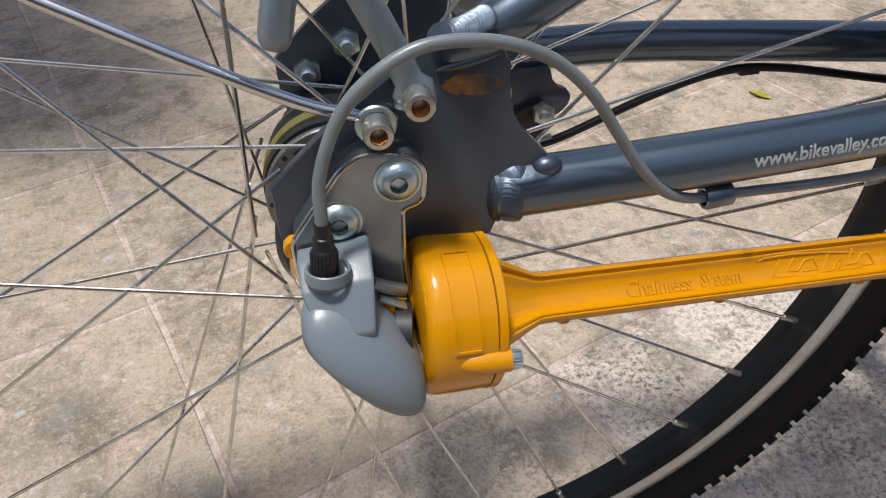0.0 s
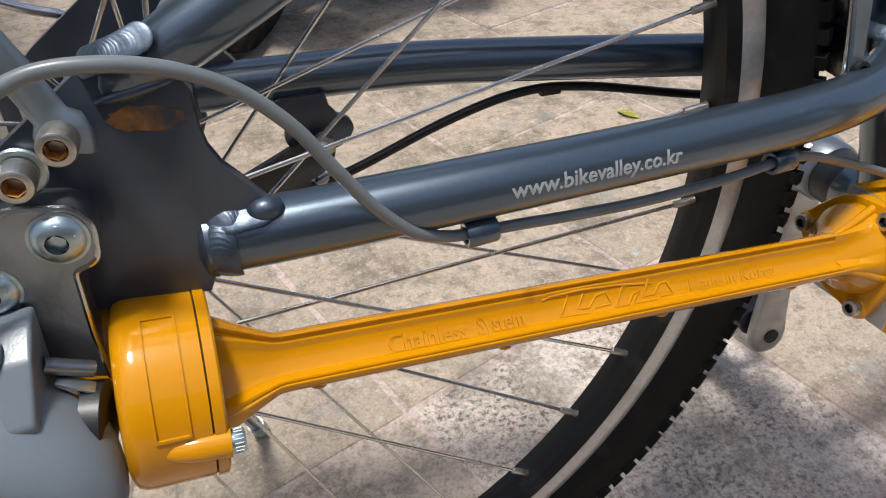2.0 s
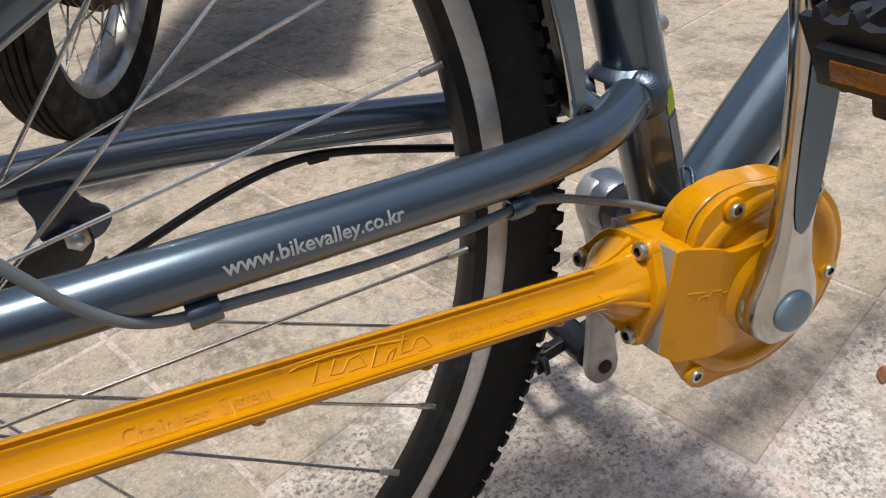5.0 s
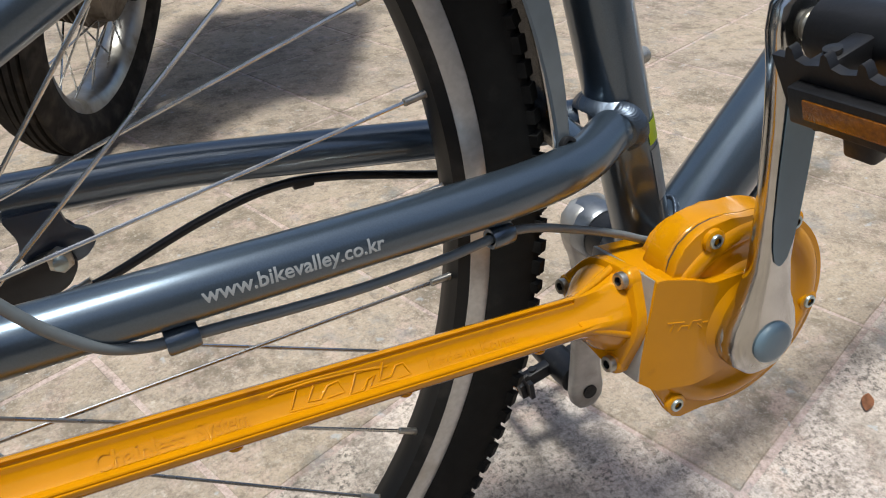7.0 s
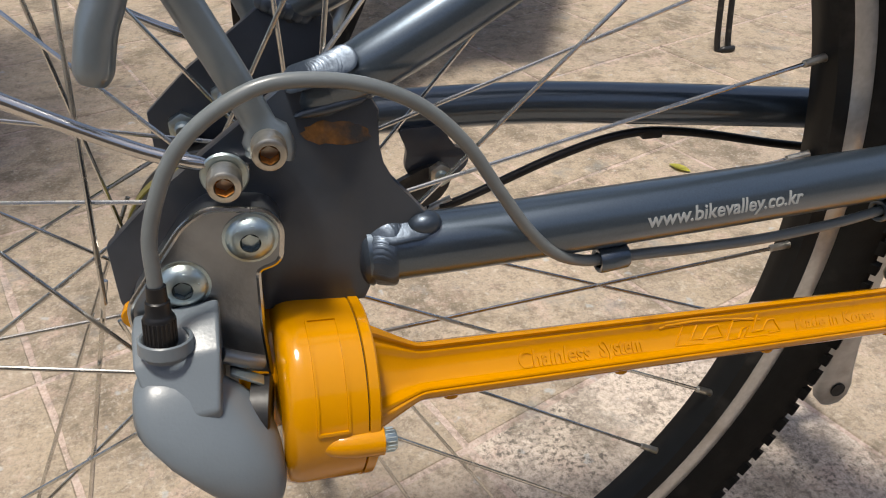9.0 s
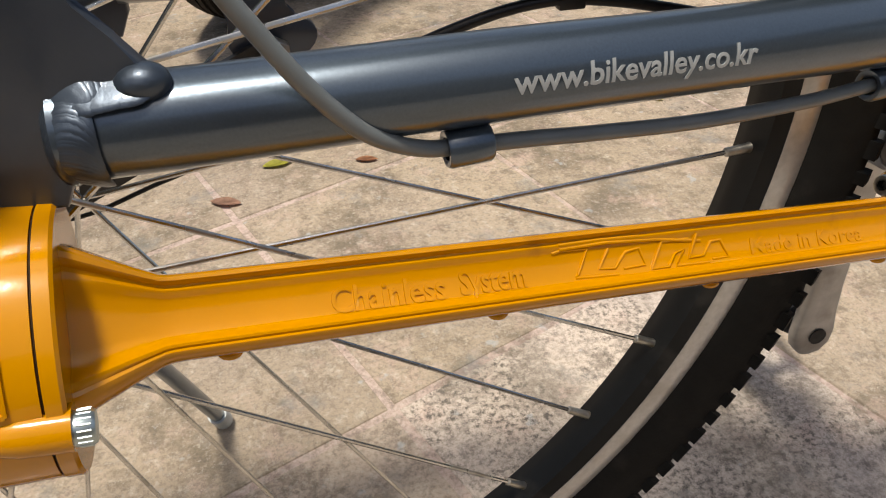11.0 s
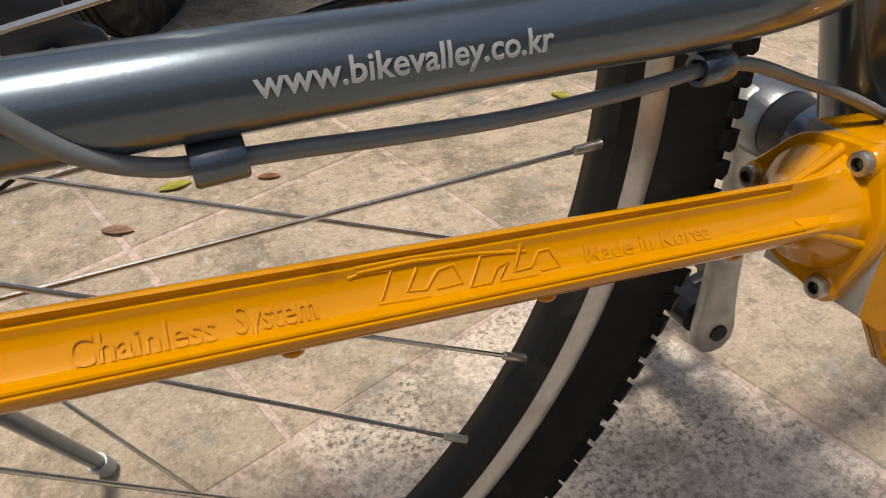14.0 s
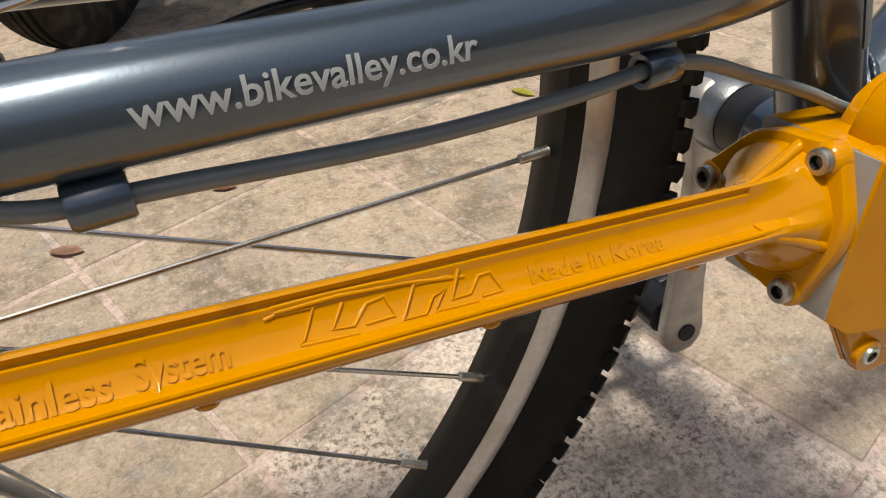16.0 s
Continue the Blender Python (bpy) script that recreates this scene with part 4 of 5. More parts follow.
# cranks and pedals
def crank(s, mirror):
    """A crank arm that points along s (x, z) from the axle; mirror: 1 on the near side, -1 on the far one."""
    far = Vector((s[0], 0, s[1]))
    ob = tagged(new("crank"), "polished aluminium crank arm" if mirror > 0 else "worn matt aluminium crank arm with a pedal hole")
    ob.parent = bicycle
    base, length = Vector((0.4366, -0.0820, 0.2925)) if mirror > 0 else Vector((0.4380, 0.0745, 0.2900)), far.length
    way = far.normalized()
    side = way.cross(Vector((0, 1, 0)))
    rings = []
    for u, w, t, dy in ((-0.122, 0.006, 0.0060, 0.0), (-0.114, 0.0130, 0.0095, 0.0), (-0.07, 0.0202, 0.0110, 0.0), (0.0, 0.0222, 0.0115, 0.0), (0.07, 0.0200, 0.0105, 0.0010), (0.15, 0.0152, 0.0080, 0.0030),
                        (0.28, 0.0108, 0.0065, 0.0060), (0.50, 0.0108, 0.0062, 0.0095), (0.75, 0.0118, 0.0062, 0.0125), (0.90, 0.0138, 0.0062, 0.0140), (1.0, 0.0156, 0.0062, 0.0140), (1.06, 0.0140, 0.0060, 0.0140), (1.10, 0.0090, 0.0050, 0.0140), (1.118, 0.003, 0.003, 0.0140)):
        c = base + way * (u * length) + Vector((0, -dy * mirror, 0))
        rings.append([c + side * (math.copysign(abs(math.cos(a)) ** 0.55, math.cos(a)) * w) + Vector((0, math.copysign(abs(math.sin(a)) ** 0.55, math.sin(a)) * t, 0)) for a in [2 * math.pi * k / 24 for k in range(24)]])
    part("arm", loft(rings), POLISHED if mirror > 0 else CAST_ALU, ob, smooth=50)
    if mirror > 0:
        rr = []
        for u, w in ((0.29, 0.0010), (0.31, 0.0040), (0.36, 0.0062), (0.45, 0.0080), (0.60, 0.0090), (0.86, 0.0094), (0.91, 0.0040)):
            dy = 0.0060 + (0.0140 - 0.0060) * (u - 0.28) / 0.62
            c = base + way * (u * length) + Vector((0, -dy - 0.0069, 0))
            rr.append([c + side * w, c + side * w + Vector((0, -0.0004, 0)), c - side * w + Vector((0, -0.0004, 0)), c - side * w])
        part("inlay", loft(rr), INLAY_BLUE, ob, "blue-grey painted groove")
        part("boss", lathe([(0, 0.0195), (0.0025, 0.0222), (0.005, 0.0226), (0.008, 0.0215), (0.010, 0.0200), (0.0105, 0.0150)], base + Vector((0, 0.0085, 0)), (0, -1, 0), 40), POLISHED, ob, smooth=60)
        part("dust_cap", lathe([(0, 0.0122), (0.0015, 0.0122), (0.0030, 0.0110), (0.0038, 0.0080), (0.0040, 0.0)], base + Vector((0, -0.0112, 0)), (0, -1, 0), 32), CAP_BLUE, ob, "blue-grey plastic dust cap")
    else:
        part("boss", lathe([(0, 0.0190), (0.002, 0.0205), (0.022, 0.0215), (0.027, 0.0200), (0.030, 0.0160), (0.0305, 0.0)], base + Vector((0, -0.020, 0)), (0, 1, 0), 36), ALU_PLATE, ob)
        part("axle_cup", lathe([(0, 0.0175), (0.001, 0.0185), (0.019, 0.0185), (0.020, 0.0170)], base + Vector((0, -0.0395, 0)), (0, 1, 0), 32), BLACK_STEEL, ob, "black axle cup")
        # a near-black disc on the arm, in place of the shaded hole
        part("pedal_hole", lathe([(0, 0.0062), (0.001, 0.0062), (0.0012, 0.0)], base + way * length + Vector((0, 0.0075, 0)), (0, -1, 0), 20), HOLE_SHADE, ob)
    return base + way * length + Vector((0, -0.014 * mirror, 0))


def pedal(at, mirror, tilt):
    """A black plastic cage pedal with amber reflectors at both ends."""
    ob = tagged(new("pedal"), "black plastic cage pedal with amber reflectors")
    ob.parent = bicycle
    m = Matrix.Translation(at) @ Matrix.Rotation(radians(tilt), 4, "Y")
    o = -mirror

    def add(name, bm, mat, label=""):
        bmesh.ops.transform(bm, matrix=m, verts=bm.verts)
        part(name, bm, mat, ob, label)
    add("spindle", lathe([(0, 0.0075), (0.006, 0.0075), (0.0065, 0.006), (0.014, 0.006)], (0, 0, 0), (0, o, 0), 20), STEEL)
    add("barrel", lathe([(0.012, 0.010), (0.014, 0.0135), (0.030, 0.0140), (0.085, 0.0125), (0.096, 0.0120), (0.098, 0.009)], (0, 0, 0), (0, o, 0), 28), BLACK_PLASTIC)
    for s in (-1, 1):
        edge = [(0.024, 0.010)]
        for k in range(5):
            y = 0.030 + k * 0.0150
            edge += [(y, 0.0100), (y + 0.0010, 0.0140), (y + 0.0022, 0.0148), (y + 0.0034, 0.0140), (y + 0.0048, 0.0100), (y + 0.0090, 0.0088)]
        edge += [(0.1010, 0.0100), (0.0990, -0.0120), (0.0300, -0.0125)]
        bm = bmesh.new()
        for x in (s * 0.034, s * 0.038):
            bm.faces.new([bm.verts.new((x, o * y, z)) for y, z in edge])
        a, b = [list(f.verts) for f in bm.faces]
        for i in range(len(a)):
            bm.faces.new((a[i], b[i], b[(i + 1) % len(a)], a[(i + 1) % len(a)]))
        add("cage_plate", bm, BLACK_PLASTIC)
        add("ledge", box((s * 0.0405, o * 0.067, -0.0052), (0.006, 0.064, 0.0150), 0.0010), BLACK_PLASTIC)
        add("reflector", box((s * 0.0430, o * 0.069, -0.0050), (0.0024, 0.054, 0.0082), 0.0006), AMBER, "amber reflector")
        add("tab", box((s * 0.0375, o * 0.062, -0.0165), (0.007, 0.013, 0.0110), 0.0015), BLACK_PLASTIC)
        add("tab", lathe([(0, 0.0030), (0.004, 0.0030), (0.005, 0.0)], (s * 0.0380, o * 0.044, -0.011), (0, 0, -1), 12), BLACK_PLASTIC)
        for y in (0.040, 0.086):
            add("web", box((s * 0.020, o * y, 0.002), (0.034, 0.010, 0.012), 0.002), BLACK_PLASTIC)
            add("screw", lathe([(0, 0.0034), (0.002, 0.0034), (0.0025, 0.0)], (s * 0.026, o * y, 0.0080), (0, 0, 1), 12), BLACK_STEEL)


pedal(crank((-0.0180, 0.1690), 1), 1, -17)
pedal(crank((0.0090, -0.1612), -1), -1, -14)


# rear wheel
wheel = tagged(new("rear_wheel"), "black rim with bare brake track and knobbly tyre")
wheel.parent = bicycle
wheel.matrix_basis = Matrix.Translation((0, 0, HUB))


def turned(profile, seg, name, mat, label="", smooth=40):
    """A closed section (radius, y) turned round the axle."""
    rings = [[Vector((r * math.cos(2 * math.pi * k / seg), y, r * math.sin(2 * math.pi * k / seg))) for r, y in profile] for k in range(seg)]
    bm = bmesh.new()
    made = [[bm.verts.new(p) for p in ring] for ring in rings]
    n = len(profile)
    for i in range(seg):
        for j in range(n):
            bm.faces.new((made[i][j], made[(i + 1) % seg][j], made[(i + 1) % seg][(j + 1) % n], made[i][(j + 1) % n]))
    return part(name, bm, mat, wheel, label, smooth)


turned([(0.2965, -0.0040), (0.2975, -0.0095), (0.3025, -0.0125), (0.3032, -0.0128), (0.3032, 0.0128), (0.3025, 0.0125), (0.2975, 0.0095), (0.2965, 0.0040), (0.2960, 0.0)], 160, "rim", RIM_BLACK, "black anodised rim")
turned([(0.3030, -0.0129), (0.3036, -0.0133), (0.3140, -0.0133), (0.3146, -0.0128), (0.3146, -0.0110), (0.3030, -0.0110)], 160, "brake_track", RIM_BAND, "bare metal brake track")
turned([(0.3030, 0.0129), (0.3036, 0.0133), (0.3140, 0.0133), (0.3146, 0.0128), (0.3146, 0.0110), (0.3030, 0.0110)], 160, "brake_track", RIM_BAND, "bare metal brake track")
TYRE = [(0.3140, -0.0115), (0.3150, -0.0130), (0.3180, -0.0150), (0.3230, -0.0172), (0.3285, -0.0180), (0.3350, -0.0188), (0.3412, -0.0180), (0.3444, -0.0110), (0.3450, 0.0),
        (0.3444, 0.0110), (0.3412, 0.0180), (0.3350, 0.0188), (0.3285, 0.0180), (0.3230, 0.0172), (0.3180, 0.0150), (0.3150, 0.0130), (0.3140, 0.0115)]
turned(TYRE, 160, "tyre", RUBBER, "black rubber tyre carcass")
bm = bmesh.new()
KNOBS = 176
rng = random.Random(3)
for k in range(KNOBS):
    for y, r, dy, da, tilt, shift in ((-0.0158, 0.3394, 0.0056, 0.0066, 34, 0.0), (0.0158, 0.3394, 0.0056, 0.0066, -34, 0.5), (-0.0056, 0.3436, 0.0046, 0.0066, 8, 0.35), (0.0056, 0.3436, 0.0046, 0.0066, -8, 0.0)):
        a = 2 * math.pi * (k + shift) / KNOBS
        q = bmesh.ops.create_cube(bm, size=1.0)["verts"]
        m = Matrix.Rotation(-a, 4, "Y") @ Matrix.Translation((r, y, 0)) @ Matrix.Rotation(radians(tilt), 4, "Z") @ Matrix.Diagonal((0.0066, dy * 2, da + rng.uniform(-0.001, 0.0022), 1)) @ Matrix.Rotation(radians(rng.uniform(-7, 7)), 4, "Y")
        bmesh.ops.transform(bm, matrix=m, verts=q)
tagged(part("tread", bm, RUBBER, wheel, "square tread knobs", 20), kind="stuff")

NIP = 0.2985
spoke_mesh = {}
for k in range(-18, 18):
    deg = -7.1 + 10 * k
    lead = abs(deg) > 90   # laced the other way round on the rearward half
    near = (k % 4 in (1, 2)) if lead else k % 2 == 0
    below = k % 4 in (0, 1)
    back = (1 - math.cos(radians(deg))) / 2
    deg += 5.2 * back ** 2 - 0.13 * k * (1 - back)
    y_hub = (-0.0290 if below else -0.0325) if near else (0.0345 if below else 0.0310)
    off = 0.0400 if lead else ((0.0380 if near else 0.0420) if below else (0.0180 if near else 0.0130))
    turn_by = math.degrees(math.acos(off / NIP))
    hub_deg = deg - turn_by if below else deg + turn_by
    end_p = Vector((NIP * math.cos(radians(deg)), -0.0015 if near else 0.0015, NIP * math.sin(radians(deg))))
    hub_p = Vector((off * math.cos(radians(hub_deg)), y_hub, off * math.sin(radians(hub_deg))))
    way = (end_p - hub_p)
    key = (near, below, lead)
    ref = Matrix.Rotation(-radians(deg), 4, "Y")
    inv = ref.inverted()
    if key not in spoke_mesh:
        a, b = inv @ hub_p, inv @ end_p
        sp = part("spoke", tube([a, a.lerp(b, 0.5), a.lerp(b, 0.955)], 0.00102, 8), SPOKE_STEEL, wheel, "stainless wire spoke")
        np_ = part("nipple", lathe([(0, 0.0012), (0.0005, 0.0019), (0.011, 0.0020), (0.0135, 0.0026)], a.lerp(b, 0.952), b - a, 10), STEEL, wheel)
        spoke_mesh[key] = (sp.data, np_.data)
        sp.matrix_basis = ref
        np_.matrix_basis = ref
    else:
        shared("spoke", spoke_mesh[key][0], ref, wheel, "stainless wire spoke")
        shared("nipple", spoke_mesh[key][1], ref, wheel)
part("hub_shell", lathe([(-0.046, 0.018), (-0.0355, 0.0225), (-0.0025, 0.0225), (-0.0020, 0.0354), (-0.0010, 0.0362), (0.0010, 0.0362), (0.0020, 0.0354), (0.0024, 0.0300), (0.024, 0.0300), (0.0322, 0.0320), (0.0330, 0.0362), (0.0370, 0.0358), (0.0375, 0.030), (0.050, 0.026)], (0, 0, 0), (0, 1, 0), 56), HUB_GREY, wheel, "dull grey gear hub")
# near-black strips and discs laid on the flange as shaded slots and holes
for k in range(8):
    sweep = [(a, r) for a, r in enumerate((0.0288, 0.0293, 0.0298, 0.0302, 0.0305, 0.0308, 0.0310, 0.0311))]
    rings = [[Vector((r * math.cos(radians(45 * k + 4 * a + 9)), y, r * math.sin(radians(45 * k + 4 * a + 9)))) for r, y in ((q - 0.0010, -0.0012), (q - 0.0010, -0.0025), (q + 0.0010, -0.0025), (q + 0.0010, -0.0012))] for a, q in sweep]
    part("flange_slot", loft(rings), HOLE_SHADE, wheel)
    part("spoke_hole", lathe([(0, 0.0014), (0.0006, 0.0014), (0.0007, 0.0)], (0.0332 * math.cos(radians(45 * k)), -0.0018, 0.0332 * math.sin(radians(45 * k))), (0, -1, 0), 10), HOLE_SHADE, wheel)
part("hub_seal", lathe([(0.0040, 0.0300), (0.0042, 0.0368), (0.0110, 0.0368), (0.0112, 0.0300)], (0, 0, 0), (0, 1, 0), 56, caps=False), BLACK_STEEL, wheel, "black hub seal")
part("hub_ring", lathe([(0.0110, 0.0320), (0.0110, 0.0376), (0.0190, 0.0376), (0.0190, 0.0320)], (0, 0, 0), (0, 1, 0), 56, caps=False), OLIVE, wheel, "olive painted hub ring")
part("hub_cover", lathe([(-0.0500, 0.020), (-0.0470, 0.0270), (-0.0420, 0.0310), (-0.0350, 0.0315), (-0.0350, 0.0260)], (0, 0, 0), (0, 1, 0), 48, caps=False), BLACK_STEEL, wheel, "black hub cover")
part("brake_drum", lathe([(0.038, 0.024), (0.039, 0.0300), (0.058, 0.0310), (0.061, 0.0240)], (0, 0, 0), (0, 1, 0), 48), BLACK_STEEL, wheel)
part("drive_collar", lathe([(-0.0560, 0.0180), (-0.0555, 0.0230), (-0.0500, 0.0260), (-0.0440, 0.0265), (-0.0435, 0.0200)], (0.0, 0, -0.0060), (0, 1, 0), 40, caps=False), YELLOW, wheel, "orange drive collar")
part("axle", lathe([(-0.09, 0.005), (0.085, 0.005)], (0, 0, 0), (0, 1, 0), 16), STEEL, wheel)

# brake arm under the far chain stay
part("brake_lug", prism(rounded([(0.0930, 0.3990), (0.0975, 0.3870), (0.0955, 0.3770), (0.1020, 0.3685), (0.1130, 0.3680), (0.1240, 0.3710), (0.1305, 0.3780), (0.1290, 0.3840), (0.1200, 0.3880), (0.1180, 0.3990)], 0.003), 0.0500, 0.0550, 0.0008), PLATE_PAINT, frame_body, "dark painted brake lug under the stay")
part("brake_arm", prism(rounded([(0.0200, 0.3360), (0.0700, 0.3630), (0.1060, 0.3790), (0.1170, 0.3790), (0.1200, 0.3700), (0.1130, 0.3600), (0.0980, 0.3540), (0.0200, 0.3160)], 0.004), 0.0455, 0.0495, 0.0008), BLACK_STEEL, bicycle, "black steel brake arm")
part("cable_clamp", prism(rounded([(0.0880, 0.3640), (0.1025, 0.3640), (0.1040, 0.3530), (0.1130, 0.3455), (0.1112, 0.3405), (0.1085, 0.3430), (0.1045, 0.3430), (0.0975, 0.3388), (0.0952, 0.3430), (0.0935, 0.3520)], 0.0008), 0.0490, 0.0545, 0.0006), BLACK_STEEL, bicycle, "black cable clamp")
part("brake_wire", tube(spline([(0.0965, 0.0515, 0.3420), (0.0750, 0.0515, 0.3300), (0.0550, 0.0515, 0.3232), (0.0300, 0.0515, 0.3150), (0.0080, 0.0515, 0.3130)], 6), 0.0010, 8), BLACK_STEEL, bicycle, "thin dark brake wire")
part("nut", lathe([(0, 0.0062), (0.005, 0.0062), (0.0055, 0.0052)], (0.1128, 0.0455, 0.3757), (0, -1, 0), 6), STEEL, bicycle)
part("bolt_end", lathe([(0, 0.0034), (0.009, 0.0034), (0.0095, 0.0026)], (0.1128, 0.0455, 0.3757), (0, -1, 0), 16), ZINC, bicycle)
for x, z in ((-0.0090, 0.4070), (0.0128, 0.4200)):
    part("nut", lathe([(0, 0.0075), (0.005, 0.0075), (0.0055, 0.0065)], (x, 0.0640, z), (0, -1, 0), 6), ZINC, bicycle, "zinc nut")
    part("bolt_end", lathe([(0, 0.0042), (0.010, 0.0042), (0.011, 0.003)], (x, 0.0640, z), (0, -1, 0), 16), ZINC, bicycle)

# carrier legs and mudguard
for s in (-1, 1):
    y = s * 0.0775
    leg = spline([(0.0310, y, 0.4440), (0.0310, y, 0.4490), (0.0230, y, 0.4700), (0.0060, y, 0.5100), (-0.0200, y, 0.5800), (-0.0600, y, 0.6900)], 6)
    part("carrier_leg", tube(leg, [0.0076 if i < 8 else 0.0052 for i in range(len(leg))], 20, hint=(0, 1, 0), flat=0.62), SILVER_PAINT, bicycle, "silver-grey carrier leg")
    part("carrier_leg", tube(spline([(-0.0125, y + s * 0.010, 0.4735), (-0.0090, y + s * 0.009, 0.4860), (0.0005, y + s * 0.005, 0.5200), (0.0115, y, 0.6500)], 6), [0.0036, 0.0048, 0.0053] + [0.0054] * 16, 18), SILVER_PAINT, bicycle, "silver-grey carrier tube")
    part("mudguard_stay", tube(spline([(0.0240, s * 0.0755, 0.4400), (0.0090, s * 0.0765, 0.4435), (-0.0158, s * 0.0750, 0.4535), (-0.0800, s * 0.0700, 0.4900), (-0.2500, s * 0.0400, 0.5850)], 6), [0.0017 + 0.0007 * (i > 5) for i in range(25)], 12), CHROME, bicycle, "chrome wire mudguard stay")
GUARD = [(-0.0270, -0.0070), (-0.0262, -0.0020), (-0.0180, 0.0020), (0.0, 0.0045), (0.0180, 0.0020), (0.0262, -0.0020), (0.0270, -0.0070), (0.0258, -0.0066), (0.0250, -0.0026), (0.0175, 0.0010), (0.0, 0.0033), (-0.0175, 0.0010), (-0.0250, -0.0026), (-0.0258, -0.0066)]
rings = []
for k in range(81):
    a = radians(4 + 150 * k / 80)
    rings.append([Vector(((0.3535 + dr) * math.cos(a), y, HUB + (0.3535 + dr) * math.sin(a))) for y, dr in GUARD])
part("mudguard", loft(rings), DARK_GLOSS, bicycle, "dark shiny mudguard over the rear wheel")
for s in (-1, 1):
    part("mudguard_bead", tube([Vector((0.3466 * math.cos(radians(4 + 150 * k / 80)), s * 0.0268, HUB + 0.3466 * math.sin(radians(4 + 150 * k / 80)))) for k in range(81)], 0.0013, 8, hint=(0, 1, 0)), CHROME, bicycle, "chrome rolled mudguard edge")
rings = []
for k in range(25):
    a = radians(5.2 + 42 * k / 24)
    w = 0.0036 + 0.0030 * min(1.0, k / 8)
    m = 0.3500
    rings.append([Vector((r * math.cos(a), y, HUB + r * math.sin(a))) for r, y in ((m - w, -0.0290), (m - w + 0.001, -0.0302), (m + w - 0.001, -0.0302), (m + w, -0.0290), (m + w - 0.001, -0.0280), (m - w + 0.001, -0.0280))])
part("guard_bracket", loft(rings), SILVER_PAINT, bicycle, "silver-grey flat mudguard bracket")
socket_bolt("mudguard_bolt", (0.3490, -0.0300, 0.4035), (0, -1, 0.2), 0.0042, 0.0040, bicycle, BLACK_STEEL, HOLE_SHADE, "small dark bolt", 0.002)

# side stand on the far side
stand = tagged(new("side_stand"), "grey steel side stand with rubber foot")
stand.parent = bicycle
part("leg", tube(spline([(-0.0056, 0.0424, 0.3262), (0.0116, 0.1067, 0.2120), (0.0259, 0.1603, 0.1168), (0.0357, 0.1968, 0.0521)], 6), 0.0055, 16), SILVER_PAINT, stand)
part("foot", tube([Vector((0.0345, 0.1925, 0.0597)), Vector((0.0360, 0.1978, 0.0502)), Vector((0.0368, 0.2011, 0.0445))], 0.0072, 14), FOOT_GREY, stand, "pale grey plastic foot")


# ---- the motorcycle behind ----
moto = tagged(new("motorcycle"), "old motorcycle rear wheel with drum brake behind the bicycle", "motorcycle")
moto.matrix_world = Matrix.Translation((0.10, 1.08, 0.0)) @ Matrix.Rotation(radians(64), 4, "Z") @ Matrix.Rotation(radians(14), 4, "X")
MR = 0.285
mw = tagged(new("motorcycle_wheel"), "chrome spoked wheel with ribbed black tyre")
mw.parent = moto
mw.matrix_basis = Matrix.Translation((0, 0, MR))


def ring_of(profile, seg, name, mat, parent, label=""):
    bm = bmesh.new()
    made = [[bm.verts.new((r * math.cos(2 * math.pi * k / seg), y, r * math.sin(2 * math.pi * k / seg))) for r, y in profile] for k in range(seg)]
    n = len(profile)
    for i in range(seg):
        for j in range(n):
            bm.faces.new((made[i][j], made[(i + 1) % seg][j], made[(i + 1) % seg][(j + 1) % n], made[i][(j + 1) % n]))
    return part(name, bm, mat, parent, label)


ribs = [(0.2150, -0.030), (0.2300, -0.040), (0.2500, -0.043), (0.2650, -0.038)]
for k in range(7):
    y = -0.033 + k * 0.011
    ribs += [(0.2850 - 8 * (y + 0.004) ** 2, y - 0.0038), (0.2850 - 8 * (y + 0.004) ** 2, y + 0.0038), (0.2800 - 8 * y * y, y + 0.0042), (0.2800 - 8 * y * y, y + 0.0068)]
ribs += [(0.2650, 0.038 + 0.004), (0.2500, 0.043), (0.2300, 0.040), (0.2150, 0.030)]
ring_of(ribs, 96, "tyre", DUSTY_RUBBER, mw, "ribbed dusty black tyre")
ring_of([(0.2200, -0.032), (0.2230, -0.030), (0.2050, -0.022), (0.1980, -0.012), (0.1980, 0.012), (0.2050, 0.022), (0.2230, 0.030), (0.2200, 0.032), (0.2020, 0.024), (0.1950, 0.012), (0.1950, -0.012), (0.2020, -0.024)], 96, "rim", DUSTY_CHROME, mw, "dusty chrome rim")
for k in range(36):
    a, b = radians(10 * k), radians(10 * k + (35 if k % 4 < 2 else -35))
    s = -1 if k % 2 else 1
    part("spoke", tube([Vector((0.060 * math.cos(b), s * 0.035, 0.060 * math.sin(b))), Vector((0.197 * math.cos(a), s * 0.004, 0.197 * math.sin(a)))], 0.0017, 6), SPOKE_STEEL, mw)
part("drum", lathe([(-0.050, 0.030), (-0.048, 0.066), (-0.030, 0.072), (0.030, 0.072), (0.048, 0.066), (0.060, 0.030), (0.066, 0.012)], (0, 0, 0), (0, 1, 0), 40), DIRTY_ALU, mw, "dirty brown aluminium brake drum")
for h in (-0.024, -0.012, 0.0, 0.012, 0.024):
    part("fin", lathe([(-0.002, 0.070), (-0.0015, 0.082), (0.0015, 0.082), (0.002, 0.070)], (0, h, 0), (0, 1, 0), 40, caps=False), DIRTY_ALU, mw)
part("axle_nut", lathe([(0, 0.013), (0.014, 0.013), (0.016, 0.008), (0.040, 0.008)], (0, -0.055, 0), (0, -1, 0), 6), STEEL, mw)
